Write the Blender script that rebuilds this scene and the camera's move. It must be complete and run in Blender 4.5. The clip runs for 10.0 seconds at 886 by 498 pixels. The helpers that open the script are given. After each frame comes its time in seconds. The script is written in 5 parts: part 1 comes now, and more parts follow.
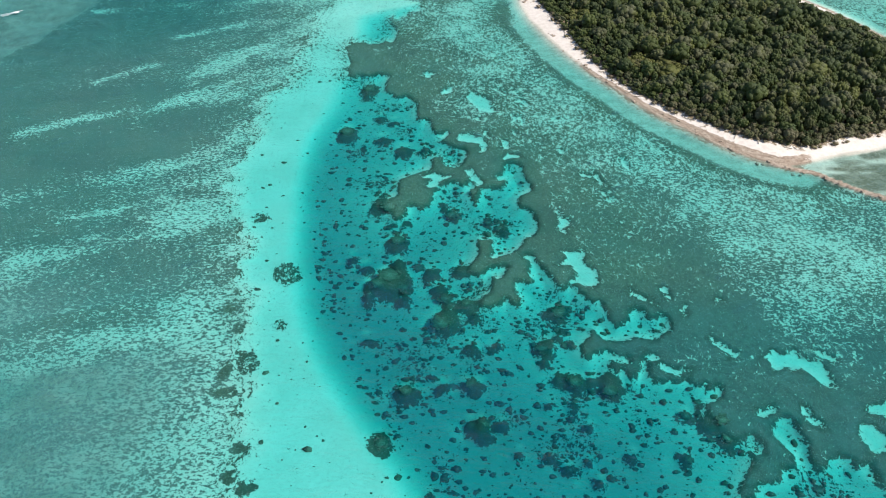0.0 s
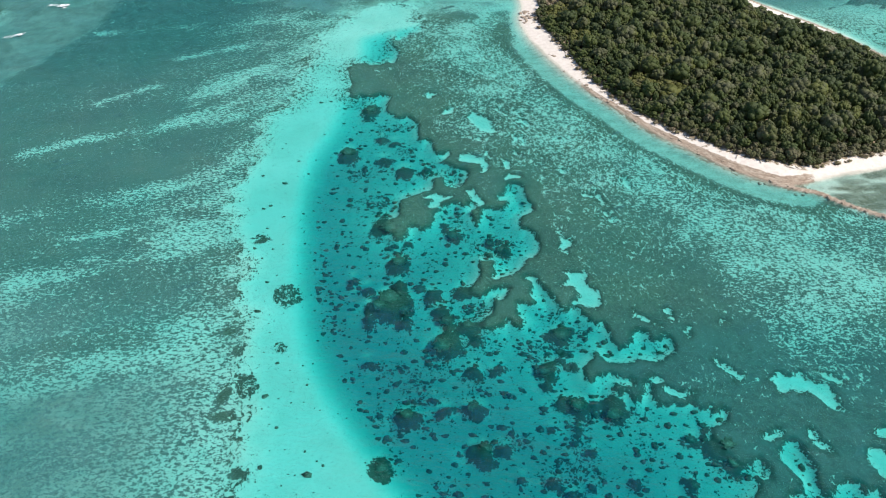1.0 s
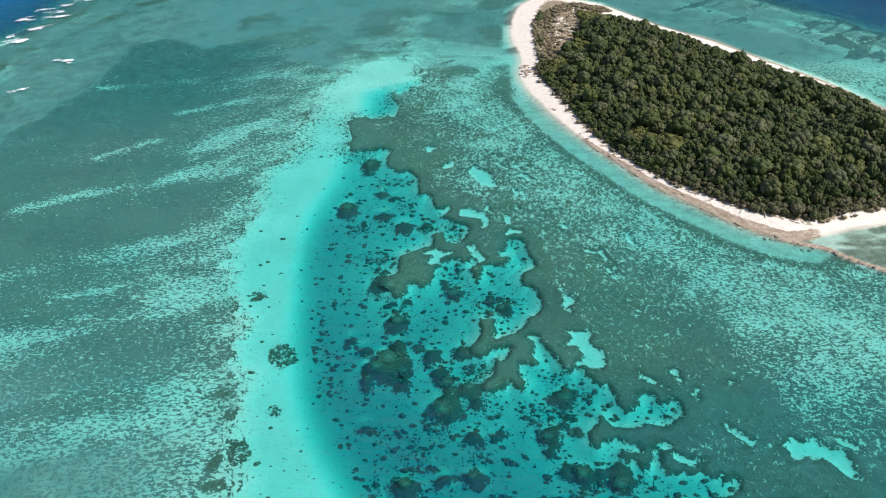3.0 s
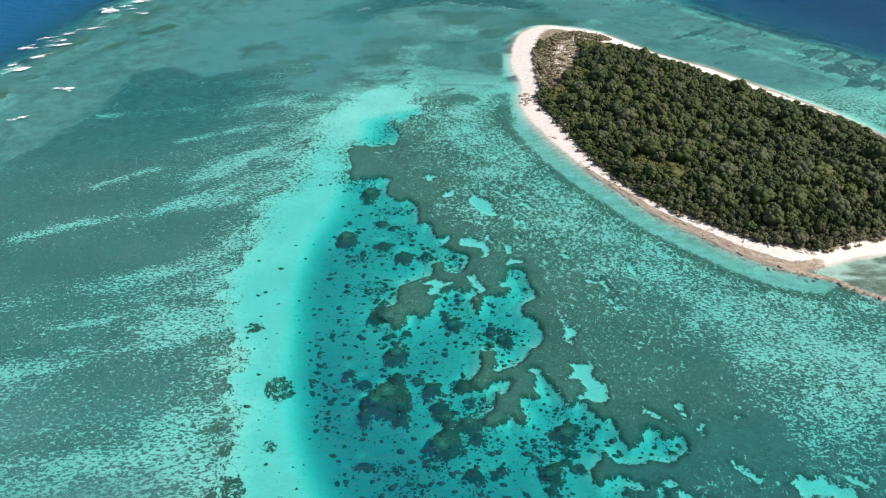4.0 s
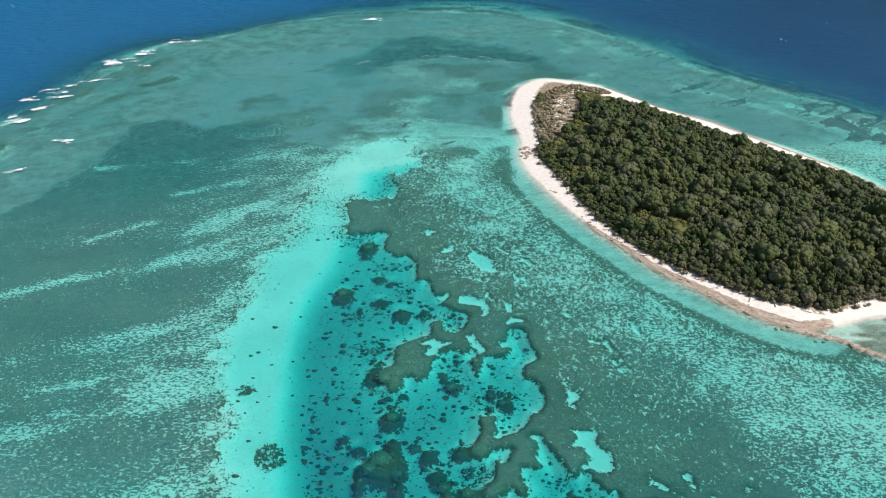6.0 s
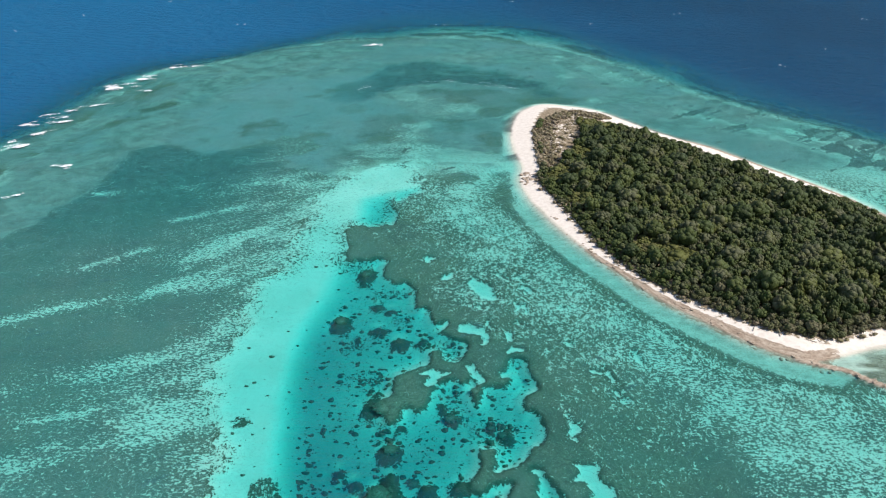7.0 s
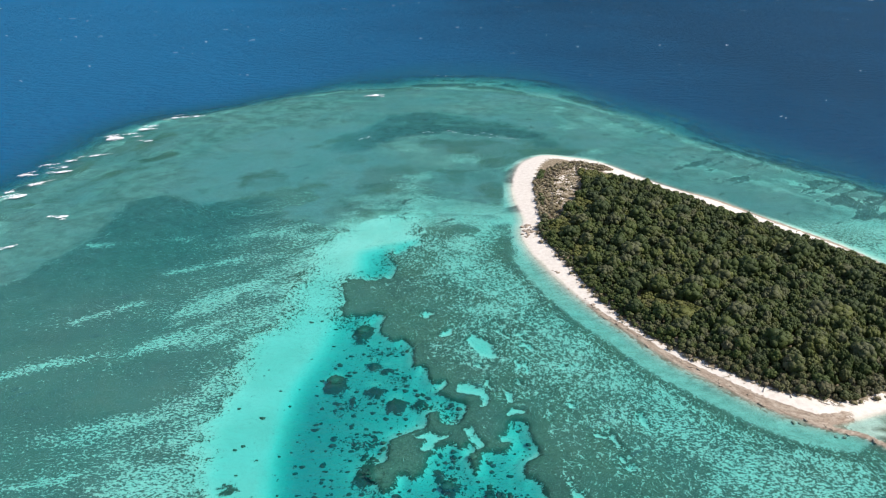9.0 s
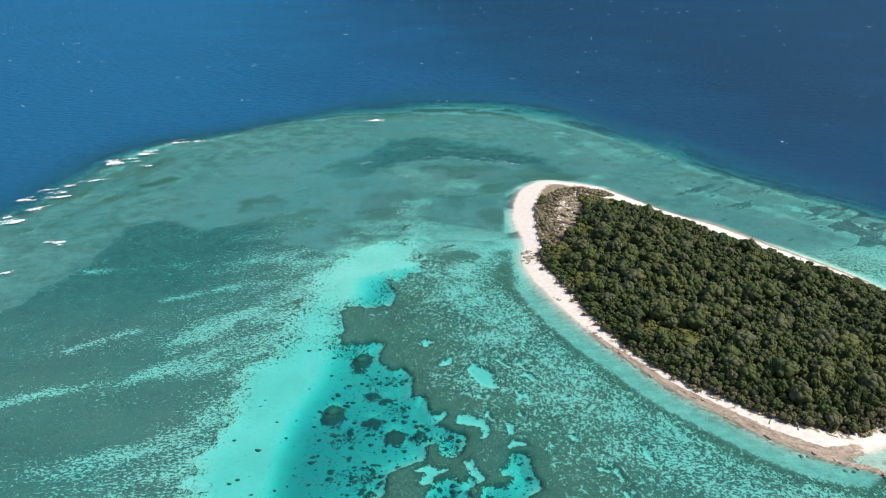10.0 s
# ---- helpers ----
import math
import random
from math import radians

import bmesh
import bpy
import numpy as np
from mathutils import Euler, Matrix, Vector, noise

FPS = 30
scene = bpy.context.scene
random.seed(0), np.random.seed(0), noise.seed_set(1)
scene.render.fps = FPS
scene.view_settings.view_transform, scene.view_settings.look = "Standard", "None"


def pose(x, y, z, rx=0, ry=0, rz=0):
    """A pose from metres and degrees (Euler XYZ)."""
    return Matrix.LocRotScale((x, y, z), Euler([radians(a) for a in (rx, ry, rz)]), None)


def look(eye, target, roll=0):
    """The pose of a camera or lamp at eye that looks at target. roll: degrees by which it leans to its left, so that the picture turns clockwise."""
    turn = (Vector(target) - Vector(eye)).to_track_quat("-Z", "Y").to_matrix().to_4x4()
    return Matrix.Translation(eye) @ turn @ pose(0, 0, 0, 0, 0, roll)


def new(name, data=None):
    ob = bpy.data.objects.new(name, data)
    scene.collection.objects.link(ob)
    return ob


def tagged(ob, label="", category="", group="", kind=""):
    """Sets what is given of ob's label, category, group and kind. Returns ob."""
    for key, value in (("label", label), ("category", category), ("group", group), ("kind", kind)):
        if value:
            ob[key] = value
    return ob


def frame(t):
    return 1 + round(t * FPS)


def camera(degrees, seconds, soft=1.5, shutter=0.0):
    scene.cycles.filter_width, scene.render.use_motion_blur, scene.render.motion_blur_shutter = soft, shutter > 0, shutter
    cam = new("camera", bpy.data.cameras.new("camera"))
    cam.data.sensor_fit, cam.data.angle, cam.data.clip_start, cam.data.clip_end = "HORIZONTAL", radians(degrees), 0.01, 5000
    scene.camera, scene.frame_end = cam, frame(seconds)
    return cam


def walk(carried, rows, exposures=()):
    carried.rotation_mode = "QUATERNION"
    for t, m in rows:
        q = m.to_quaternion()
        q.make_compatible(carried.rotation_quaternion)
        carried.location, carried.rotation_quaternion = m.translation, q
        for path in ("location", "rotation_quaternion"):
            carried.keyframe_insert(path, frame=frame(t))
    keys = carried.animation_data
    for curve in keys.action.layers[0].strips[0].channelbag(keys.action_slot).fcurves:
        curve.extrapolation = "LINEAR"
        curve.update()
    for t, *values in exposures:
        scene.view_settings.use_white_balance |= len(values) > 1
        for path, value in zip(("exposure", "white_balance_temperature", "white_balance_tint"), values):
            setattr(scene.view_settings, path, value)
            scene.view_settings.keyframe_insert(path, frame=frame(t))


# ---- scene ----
cam = camera(63.26, 10.0, soft=1.1)
# seconds, eye x, y, z, heading, pitch, lean to the right (degrees)
ROWS = [
    (0.0, 0.00, -0.00, 160.00, 0.001, -41.478, -0.589),
    (0.5, 0.03, 0.63, 159.72, 0.095, -40.855, -0.453),
    (1.0, 0.12, 1.75, 159.72, 0.196, -40.028, -0.335),
    (1.5, 0.29, 3.06, 159.68, 0.288, -39.154, -0.243),
    (2.0, 0.54, 4.55, 159.62, 0.372, -38.261, -0.199),
    (2.5, 0.75, 6.25, 159.58, 0.415, -37.312, -0.172),
    (4.0, 1.21, 11.66, 159.56, 0.533, -34.404, -0.126),
    (4.5, 1.38, 13.51, 159.67, 0.557, -33.468, -0.149),
    (5.0, 1.58, 15.39, 159.80, 0.569, -32.579, -0.173),
    (5.5, 1.78, 17.43, 159.97, 0.597, -31.679, -0.208),
    (7.0, 2.30, 23.32, 160.28, 0.684, -28.996, -0.278),
    (7.5, 2.72, 25.40, 160.27, 0.742, -28.095, -0.293),
    (8.0, 3.20, 27.45, 160.28, 0.815, -27.176, -0.289),
    (8.5, 3.61, 29.47, 160.33, 0.905, -26.266, -0.293),
    (9.0, 3.91, 31.50, 160.42, 0.956, -25.351, -0.295),
    (9.5, 4.04, 33.52, 160.50, 0.997, -24.447, -0.309),
    (10.0, 4.12, 35.53, 160.59, 1.025, -23.516, -0.334),
]


def aimed(x, y, z, heading, pitch, lean):
    h, p = radians(heading), radians(pitch)
    ahead = Vector((-math.sin(h) * math.cos(p), math.cos(h) * math.cos(p), math.sin(p)))
    return look((x, y, z), Vector((x, y, z)) + ahead * 100, -lean)


walk(cam, [(t, aimed(*row)) for t, *row in ROWS])

# ---- light ----
SUN_HEIGHT, SUN_FROM = 46.0, 98.0          # degrees up; degrees clockwise from +y, where the sun stands
world = bpy.data.worlds.new("world")
scene.world = world
world.use_nodes = True
wt = world.node_tree
sky = wt.nodes.new("ShaderNodeTexSky")
sky.sky_type, sky.sun_disc = "NISHITA", False
sky.sun_elevation, sky.sun_rotation = radians(SUN_HEIGHT), radians(SUN_FROM)
wt.links.new(sky.outputs[0], wt.nodes["Background"].inputs[0])
wt.nodes["Background"].inputs[1].default_value = 0.125
lamp = bpy.data.lights.new("sun", "SUN")
lamp.energy, lamp.angle, lamp.color = 5.0, radians(0.55), (1.0, 0.95, 0.87)
sun = new("sun", lamp)
h, a = radians(SUN_HEIGHT), radians(SUN_FROM)
sun.matrix_world = look((0, 0, 300), Vector((0, 0, 300)) - Vector((math.sin(a) * math.cos(h), math.cos(a) * math.cos(h), math.sin(h))))
scene.view_settings.exposure = 0.13


# ---- node helper ----
class Shader:
    """A node material written line by line."""

    def __init__(self, name):
        self.material = bpy.data.materials.new(name)
        self.material.use_nodes = True
        self.tree = self.material.node_tree
        self.tree.nodes.clear()
        self.out = self.tree.nodes.new("ShaderNodeOutputMaterial")

    def put(self, socket, value):
        if isinstance(value, bpy.types.NodeSocket):
            self.tree.links.new(value, socket)
        elif isinstance(value, (tuple, list)) and len(value) == 3 and socket.type == "RGBA":
            socket.default_value = (*value, 1)
        else:
            socket.default_value = value

    def node(self, kind, output=0, inputs=(), **settings):
        n = self.tree.nodes.new(kind)
        for key, value in settings.items():
            setattr(n, key, value)
        for key, value in dict(inputs).items():
            self.put(n.inputs[key], value)
        return n.outputs[output]

    def math(self, op, a, b=0.0, c=0.0, clamp=False):
        return self.node("ShaderNodeMath", 0, {0: a, 1: b, 2: c}, operation=op, use_clamp=clamp)

    def mix(self, fac, a, b, blend="MIX"):
        n = self.tree.nodes.new("ShaderNodeMix")
        n.data_type, n.blend_type = "RGBA", blend
        for i, v in ((0, fac), (6, a), (7, b)):
            self.put(n.inputs[i], v)
        return n.outputs[2]

    def ramp(self, x, lo, hi, a=0.0, b=1.0):
        return self.node("ShaderNodeMapRange", 0, {0: x, 1: lo, 2: hi, 3: a, 4: b}, interpolation_type="SMOOTHSTEP")

    def where(self, sx=1.0, sy=1.0, sz=1.0, turn=0.0):
        p = self.node("ShaderNodeNewGeometry", 0)
        return self.node("ShaderNodeMapping", 0, {0: p, 2: (0, 0, radians(turn)), 3: (sx, sy, sz)})

    def noise(self, scale, detail=3.0, rough=0.55, at=None, warp=0.0):
        return self.node("ShaderNodeTexNoise", 0, {"Vector": at or self.where(), "Scale": scale, "Detail": detail, "Roughness": rough, "Distortion": warp})

    def attr(self, name):
        return self.node("ShaderNodeAttribute", 2, attribute_name=name)

    def bump(self, height, strength, distance):
        return self.node("ShaderNodeBump", 0, {"Strength": strength, "Distance": distance, "Height": height})

    def surface(self, colour, rough=0.8, normal=None, spec=0.3, **more):
        n = self.tree.nodes.new("ShaderNodeBsdfPrincipled")
        self.put(n.inputs["Base Color"], colour)
        self.put(n.inputs["Roughness"], rough)
        self.put(n.inputs["Specular IOR Level"], spec)
        if normal:
            self.put(n.inputs["Normal"], normal)
        self.tree.links.new(n.outputs[0], self.out.inputs[0])
        return self.material


# ---- materials ----
def seabed_material():
    s = Shader("seabed")
    cover, tan, dry, rock, litter = (s.attr(n) for n in ("cover", "tan", "dry", "rock", "litter"))
    at = s.where(1.15, 0.85, 1.0, 18)
    blot = s.noise(0.60, 5.0, 0.72, at, 0.8)
    west = s.noise(0.78, 4.0, 0.66, s.where(0.8, 1.5, 1.0, -17), 0.6)
    west_part = s.ramp(tan, 0.14, 0.28)
    blot = s.math("ADD", s.math("MULTIPLY", blot, s.math("SUBTRACT", 1.0, west_part)), s.math("MULTIPLY", west, west_part))
    fine = s.noise(1.35, 4.0, 0.68)
    wide = s.noise(0.05, 4.0, 0.6)
    mosaic = s.ramp(s.math("ADD", s.math("MULTIPLY", blot, 0.62), s.math("MULTIPLY", fine, 0.38)), 0.375, 0.625)
    mosaic.node.interpolation_type = "LINEAR"
    dark = s.ramp(s.math("SUBTRACT", cover, mosaic), -0.02, 0.03)
    spots = s.ramp(s.math("SUBTRACT", s.attr("bed"), mosaic), -0.02, 0.03)
    ragged = s.math("ADD", s.math("MULTIPLY", s.math("SUBTRACT", s.noise(0.50, 4.0, 0.62), 0.5), 4.4), s.math("MULTIPLY", s.math("SUBTRACT", s.noise(1.5, 3.0, 0.65), 0.5), 3.0))
    sandy = s.ramp(s.math("ADD", s.attr("sandy"), ragged), -0.12, 0.12)
    patch = s.ramp(s.math("ADD", s.attr("patch"), s.math("MULTIPLY", ragged, 1.25)), -0.12, 0.12)
    cloudy = s.math("ADD", cover, s.math("MULTIPLY", s.math("SUBTRACT", s.noise(0.20, 7.0, 0.74, s.where(0.8, 1.5, 1.0, -25)), 0.5), 1.5), clamp=True)
    dark = s.math("ADD", s.math("MULTIPLY", dark, s.math("SUBTRACT", 1.0, s.attr("blur"))), s.math("MULTIPLY", cloudy, s.attr("blur")))
    dark = s.math("ADD", s.math("MULTIPLY", dark, s.math("SUBTRACT", 1.0, sandy)), s.math("MULTIPLY", spots, sandy))
    dark = s.math("MAXIMUM", dark, patch)
    sand = s.mix(s.ramp(wide, 0.35, 0.7), (0.74, 0.70, 0.60), (0.66, 0.63, 0.53))
    sand = s.mix(s.math("MULTIPLY", s.ramp(fine, 0.5, 0.75), 0.25), sand, (0.50, 0.47, 0.38))
    sand = s.mix(s.math("MULTIPLY", s.ramp(s.noise(0.75, 4.0, 0.7, s.where(1.0, 1.5, 1.0, 20)), 0.42, 0.66), 0.22), sand, (0.52, 0.49, 0.40))
    coral = s.mix(s.ramp(s.noise(0.9, 5.0, 0.7), 0.35, 0.68), (0.098, 0.095, 0.066), (0.205, 0.188, 0.130))
    coral = s.mix(s.ramp(wide, 0.4, 0.68), coral, (0.145, 0.145, 0.112))
    coral = s.mix(s.math("MULTIPLY", s.ramp(s.noise(0.028, 4.0, 0.6), 0.44, 0.62), 0.6), coral, (0.085, 0.09, 0.07))
    coral = s.mix(s.math("MULTIPLY", s.ramp(s.noise(2.7, 3.0, 0.75), 0.56, 0.68), s.math("SUBTRACT", 0.75, s.math("MULTIPLY", west_part, 0.6))), coral, (0.42, 0.40, 0.31))
    coral = s.mix(s.math("MULTIPLY", tan, 0.9), coral, s.mix(s.ramp(s.noise(1.4, 4.0, 0.7), 0.35, 0.65), (0.19, 0.20, 0.205), (0.34, 0.345, 0.335)))
    # weed beds; part of their blue is far haze and sky reflection painted in
    coral = s.mix(s.math("MULTIPLY", s.attr("weed"), 0.75), coral, s.mix(s.ramp(s.noise(0.22, 5.0, 0.7), 0.35, 0.66), (0.085, 0.092, 0.100), (0.165, 0.178, 0.190)))
    # dark rim along the sand: live coral, plus the reef wall's shade painted in
    lip = s.math("MULTIPLY", s.ramp(s.math("ADD", s.attr("sandy"), ragged), -2.2, -0.2), 0.6)
    coral = s.mix(s.math("MULTIPLY", lip, s.math("SUBTRACT", 1.0, west_part)), coral, s.mix(s.ramp(s.noise(1.3, 4.0, 0.7), 0.4, 0.6), (0.050, 0.052, 0.040), (0.105, 0.100, 0.072)))
    rubble = s.mix(s.ramp(s.noise(0.07, 8.0, 0.76), 0.38, 0.62), (0.160, 0.158, 0.138), (0.310, 0.298, 0.260))
    floury = s.math("MULTIPLY", s.math("MULTIPLY", s.ramp(tan, 0.03, 0.08), s.math("SUBTRACT", 1.0, s.math("MULTIPLY", west_part, 0.75))), s.ramp(s.noise(1.05, 4.0, 0.72, None, 0.6), 0.46, 0.54, 0.0, 0.22))
    sand = s.mix(floury, sand, (0.28, 0.27, 0.195))
    colour = s.mix(dark, s.mix(s.ramp(tan, 0.32, 0.85), sand, rubble), coral)
    # the island's own ground
    beach = s.mix(s.ramp(s.noise(0.5, 4.0, 0.6), 0.3, 0.75), (0.76, 0.685, 0.615), (0.65, 0.57, 0.50))
    beach = s.mix(s.math("MULTIPLY", s.ramp(s.noise(1.7, 4.0, 0.7), 0.58, 0.68), 0.50), beach, (0.46, 0.38, 0.31))
    colour = s.mix(dry, colour, beach)
    place = s.where()
    along = s.node("ShaderNodeCombineXYZ", 0, {0: s.math("MULTIPLY", s.attr("shore"), 0.75), 1: s.math("MULTIPLY", s.node("ShaderNodeSeparateXYZ", 0, {0: place}), 0.22), 2: 0.0})
    slab = s.mix(s.ramp(s.noise(1.0, 4.0, 0.65, along), 0.36, 0.64), (0.29, 0.215, 0.16), (0.47, 0.385, 0.305))
    slab = s.mix(s.math("MULTIPLY", s.ramp(s.noise(1.1, 5.0, 0.7), 0.46, 0.66), 0.6), slab, (0.17, 0.125, 0.09))
    edge = s.ramp(s.math("ADD", rock, s.math("MULTIPLY", s.math("SUBTRACT", s.noise(0.45, 4.0, 0.65), 0.5), 1.5)), 0.4, 0.6)
    colour = s.mix(edge, colour, slab)
    soil = s.mix(s.ramp(s.noise(0.6, 5.0, 0.7), 0.35, 0.7), (0.17, 0.130, 0.085), (0.38, 0.305, 0.215))
    rim = s.ramp(s.math("ADD", litter, s.math("MULTIPLY", s.math("SUBTRACT", s.noise(0.5, 4.0, 0.65), 0.5), 1.6)), 0.4, 0.6)
    colour = s.mix(rim, colour, soil)
    bump = s.bump(s.math("ADD", s.math("MULTIPLY", blot, dark), s.math("MULTIPLY", fine, 0.25)), 0.45, 0.4)
    return s.surface(colour, 0.9, bump, 0.15)


def water_material():
    s = Shader("sea_water")
    depth = s.attr("depth")
    thin = [s.math("POWER", 2.71828, s.math("MULTIPLY", depth, -k)) for k in (0.64, 0.094, 0.084)]
    tint = s.node("ShaderNodeCombineColor", 0, {0: thin[0], 1: thin[1], 2: thin[2]})
    body = s.attr("body")
    clear = s.node("ShaderNodeBsdfTransparent", 0, {0: tint})
    swell = s.noise(0.065, 4.0, 0.6, s.where(1.0, 2.6, 1.0, 38))
    chop = s.noise(0.55, 4.0, 0.65, s.where(1.0, 1.9, 1.0, 32))
    normal = s.bump(s.math("ADD", s.math("MULTIPLY", swell, 3.0), s.math("MULTIPLY", chop, 0.6)), 1.0, 2.2)
    # the brighter western sky reflection is put into the open water's colour
    murk = s.node("ShaderNodeBsdfDiffuse", 0, {"Normal": normal, 0: s.mix(s.attr("open"), (0.006, 0.112, 0.205), s.mix(s.math("ADD", s.attr("deep"), s.math("MULTIPLY", s.math("SUBTRACT", s.noise(0.006, 3.0), 0.5), 0.5), clamp=True), (0.006, 0.116, 0.260), (0.001, 0.045, 0.108)))})
    inside = s.node("ShaderNodeMixShader", 0, {0: body, 1: clear, 2: murk})
    gloss = s.node("ShaderNodeBsdfGlossy", 0, {"Color": (1, 1, 1), "Roughness": 0.22, "Normal": normal})
    fres = s.math("MULTIPLY", s.node("ShaderNodeFresnel", 0, {"IOR": 1.33, "Normal": normal}), 0.20)
    s.tree.links.new(s.node("ShaderNodeMixShader", 0, {0: fres, 1: inside, 2: gloss}), s.out.inputs[0])
    return s.material


def coral_material():
    s = Shader("coral_rock")
    top = s.attr("top")
    n = s.noise(1.1, 5.0, 0.7)
    colour = s.mix(s.ramp(n, 0.35, 0.68), (0.100, 0.096, 0.070), (0.20, 0.18, 0.128))
    spots = s.math("MULTIPLY", s.ramp(s.math("ADD", s.noise(2.4, 3.0, 0.7), s.math("MULTIPLY", top, 0.16)), 0.56, 0.70), top)
    colour = s.mix(s.math("MULTIPLY", spots, 0.6), colour, (0.40, 0.37, 0.28))
    return s.surface(colour, 0.9, s.bump(s.noise(2.0, 4.0, 0.7), 0.6, 0.3), 0.15)


def leaf_material(name, colours, bump):
    """Leaves whose colour is picked for each plant, and shifts over the wood in broad patches."""
    s = Shader(name)
    pick = s.math("FRACT", s.math("ADD", s.attr("tint"), s.node("ShaderNodeObjectInfo", 5)))
    pick = s.math("ADD", s.math("MULTIPLY", pick, 0.72), s.math("MULTIPLY", s.math("SUBTRACT", s.noise(0.045, 4.0, 0.65), 0.42), 1.9))
    ramp = s.tree.nodes.new("ShaderNodeValToRGB")
    s.put(ramp.inputs[0], pick)
    bar = ramp.color_ramp.elements
    while len(bar) < len(colours):
        bar.new(0.5)
    for k, c in enumerate(colours):
        bar[k].position, bar[k].color = k / (len(colours) - 1), (*c, 1)
    colour = s.mix(s.math("MULTIPLY", s.ramp(s.noise(2.2, 3.0, 0.7), 0.40, 0.64), 0.35), ramp.outputs[0], colours[0])
    return s.surface(colour, 0.6, s.bump(s.noise(2.4, 4.0, 0.7), bump * 0.6, 0.5), 0.2)


def plain_material(name, a, b, scale, rough=0.8, bump=0.3):
    s = Shader(name)
    n = s.noise(scale, 5.0, 0.65)
    return s.surface(s.mix(s.ramp(n, 0.32, 0.7), a, b), rough, s.bump(n, bump, 0.2), 0.25)


SEABED, WATER, CORAL = seabed_material(), water_material(), coral_material()
LEAF = leaf_material("leaves", [(0.031, 0.043, 0.015), (0.036, 0.052, 0.015), (0.047, 0.066, 0.016), (0.063, 0.079, 0.018), (0.086, 0.088, 0.046), (0.090, 0.101, 0.023)], 0.8)
DRY_LEAF = leaf_material("salt_bitten_leaves", [(0.050, 0.062, 0.021), (0.078, 0.080, 0.030), (0.104, 0.090, 0.052), (0.070, 0.082, 0.024), (0.125, 0.108, 0.068)], 0.8)
SHRUB_LEAF = leaf_material("olive_shrub", [(0.070, 0.080, 0.020), (0.102, 0.106, 0.026), (0.085, 0.080, 0.032)], 0.6)
SCRUB = leaf_material("grey_scrub", [(0.140, 0.110, 0.070), (0.215, 0.168, 0.112), (0.165, 0.145, 0.072), (0.30, 0.245, 0.175)], 0.5)
BARK = plain_material("bark", (0.10, 0.08, 0.06), (0.24, 0.20, 0.16), 3.0)
FOAM = plain_material("foam", (0.60, 0.64, 0.67), (0.86, 0.87, 0.88), 1.2, 0.7, 0.8)


def lace_material(name, lo, hi):
    """Thin foam with holes through which the sea shows."""
    s = Shader(name)
    hole = s.ramp(s.math("ADD", s.math("MULTIPLY", s.noise(0.55, 4.0, 0.7), 0.6), s.math("MULTIPLY", s.noise(2.0, 3.0, 0.7), 0.4)), lo, hi)
    white = s.node("ShaderNodeBsdfDiffuse", 0, {0: (0.90, 0.90, 0.92)})
    s.tree.links.new(s.node("ShaderNodeMixShader", 0, {0: s.math("MULTIPLY", hole, 0.85), 1: s.node("ShaderNodeBsdfTransparent", 0), 2: white}), s.out.inputs[0])
    return s.material


LACE, FROTH = lace_material("foam_lace", 0.46, 0.56), lace_material("thick_froth", 0.37, 0.50)
SLAB = plain_material("beach_rock", (0.20, 0.15, 0.11), (0.46, 0.37, 0.29), 1.5, 0.85, 0.7)
WOOD = plain_material("driftwood", (0.30, 0.25, 0.20), (0.52, 0.46, 0.39), 4.0)

# ---- plan of the place ----
def curve(points, closed=False, steps=6):
    """A smooth line through the points."""
    p = np.array(points, float)
    n = len(p)
    get = (lambda i: p[i % n]) if closed else (lambda i: p[min(max(i, 0), n - 1)])
    out = []
    for i in range(n if closed else n - 1):
        a, b, c, d = get(i - 1), get(i), get(i + 1), get(i + 2)
        for k in range(steps):
            u = k / steps
            out.append(0.5 * (2 * b + (c - a) * u + (2 * a - 5 * b + 4 * c - d) * u * u + (3 * b - a - 3 * c + d) * u ** 3))
    if not closed:
        out.append(p[-1])
    return np.array(out)


def far_from(x, y, line, closed=False):
    """The distance of each place from a line; with closed, positive inside it and negative outside."""
    best, inside = np.full(x.shape, 1e12), np.zeros(x.shape, bool)
    ends = np.roll(line, -1, 0) if closed else line[1:]
    for (ax, ay), (bx, by) in zip(line, ends):
        dx, dy = bx - ax, by - ay
        u = np.clip(((x - ax) * dx + (y - ay) * dy) / (dx * dx + dy * dy + 1e-9), 0, 1)
        best = np.minimum(best, (x - ax - u * dx) ** 2 + (y - ay - u * dy) ** 2)
        if closed and ay != by:
            inside ^= ((ay > y) != (by > y)) & (x < dx * (y - ay) / dy + ax)
    best = np.sqrt(best)
    return np.where(inside, best, -best) if closed else best


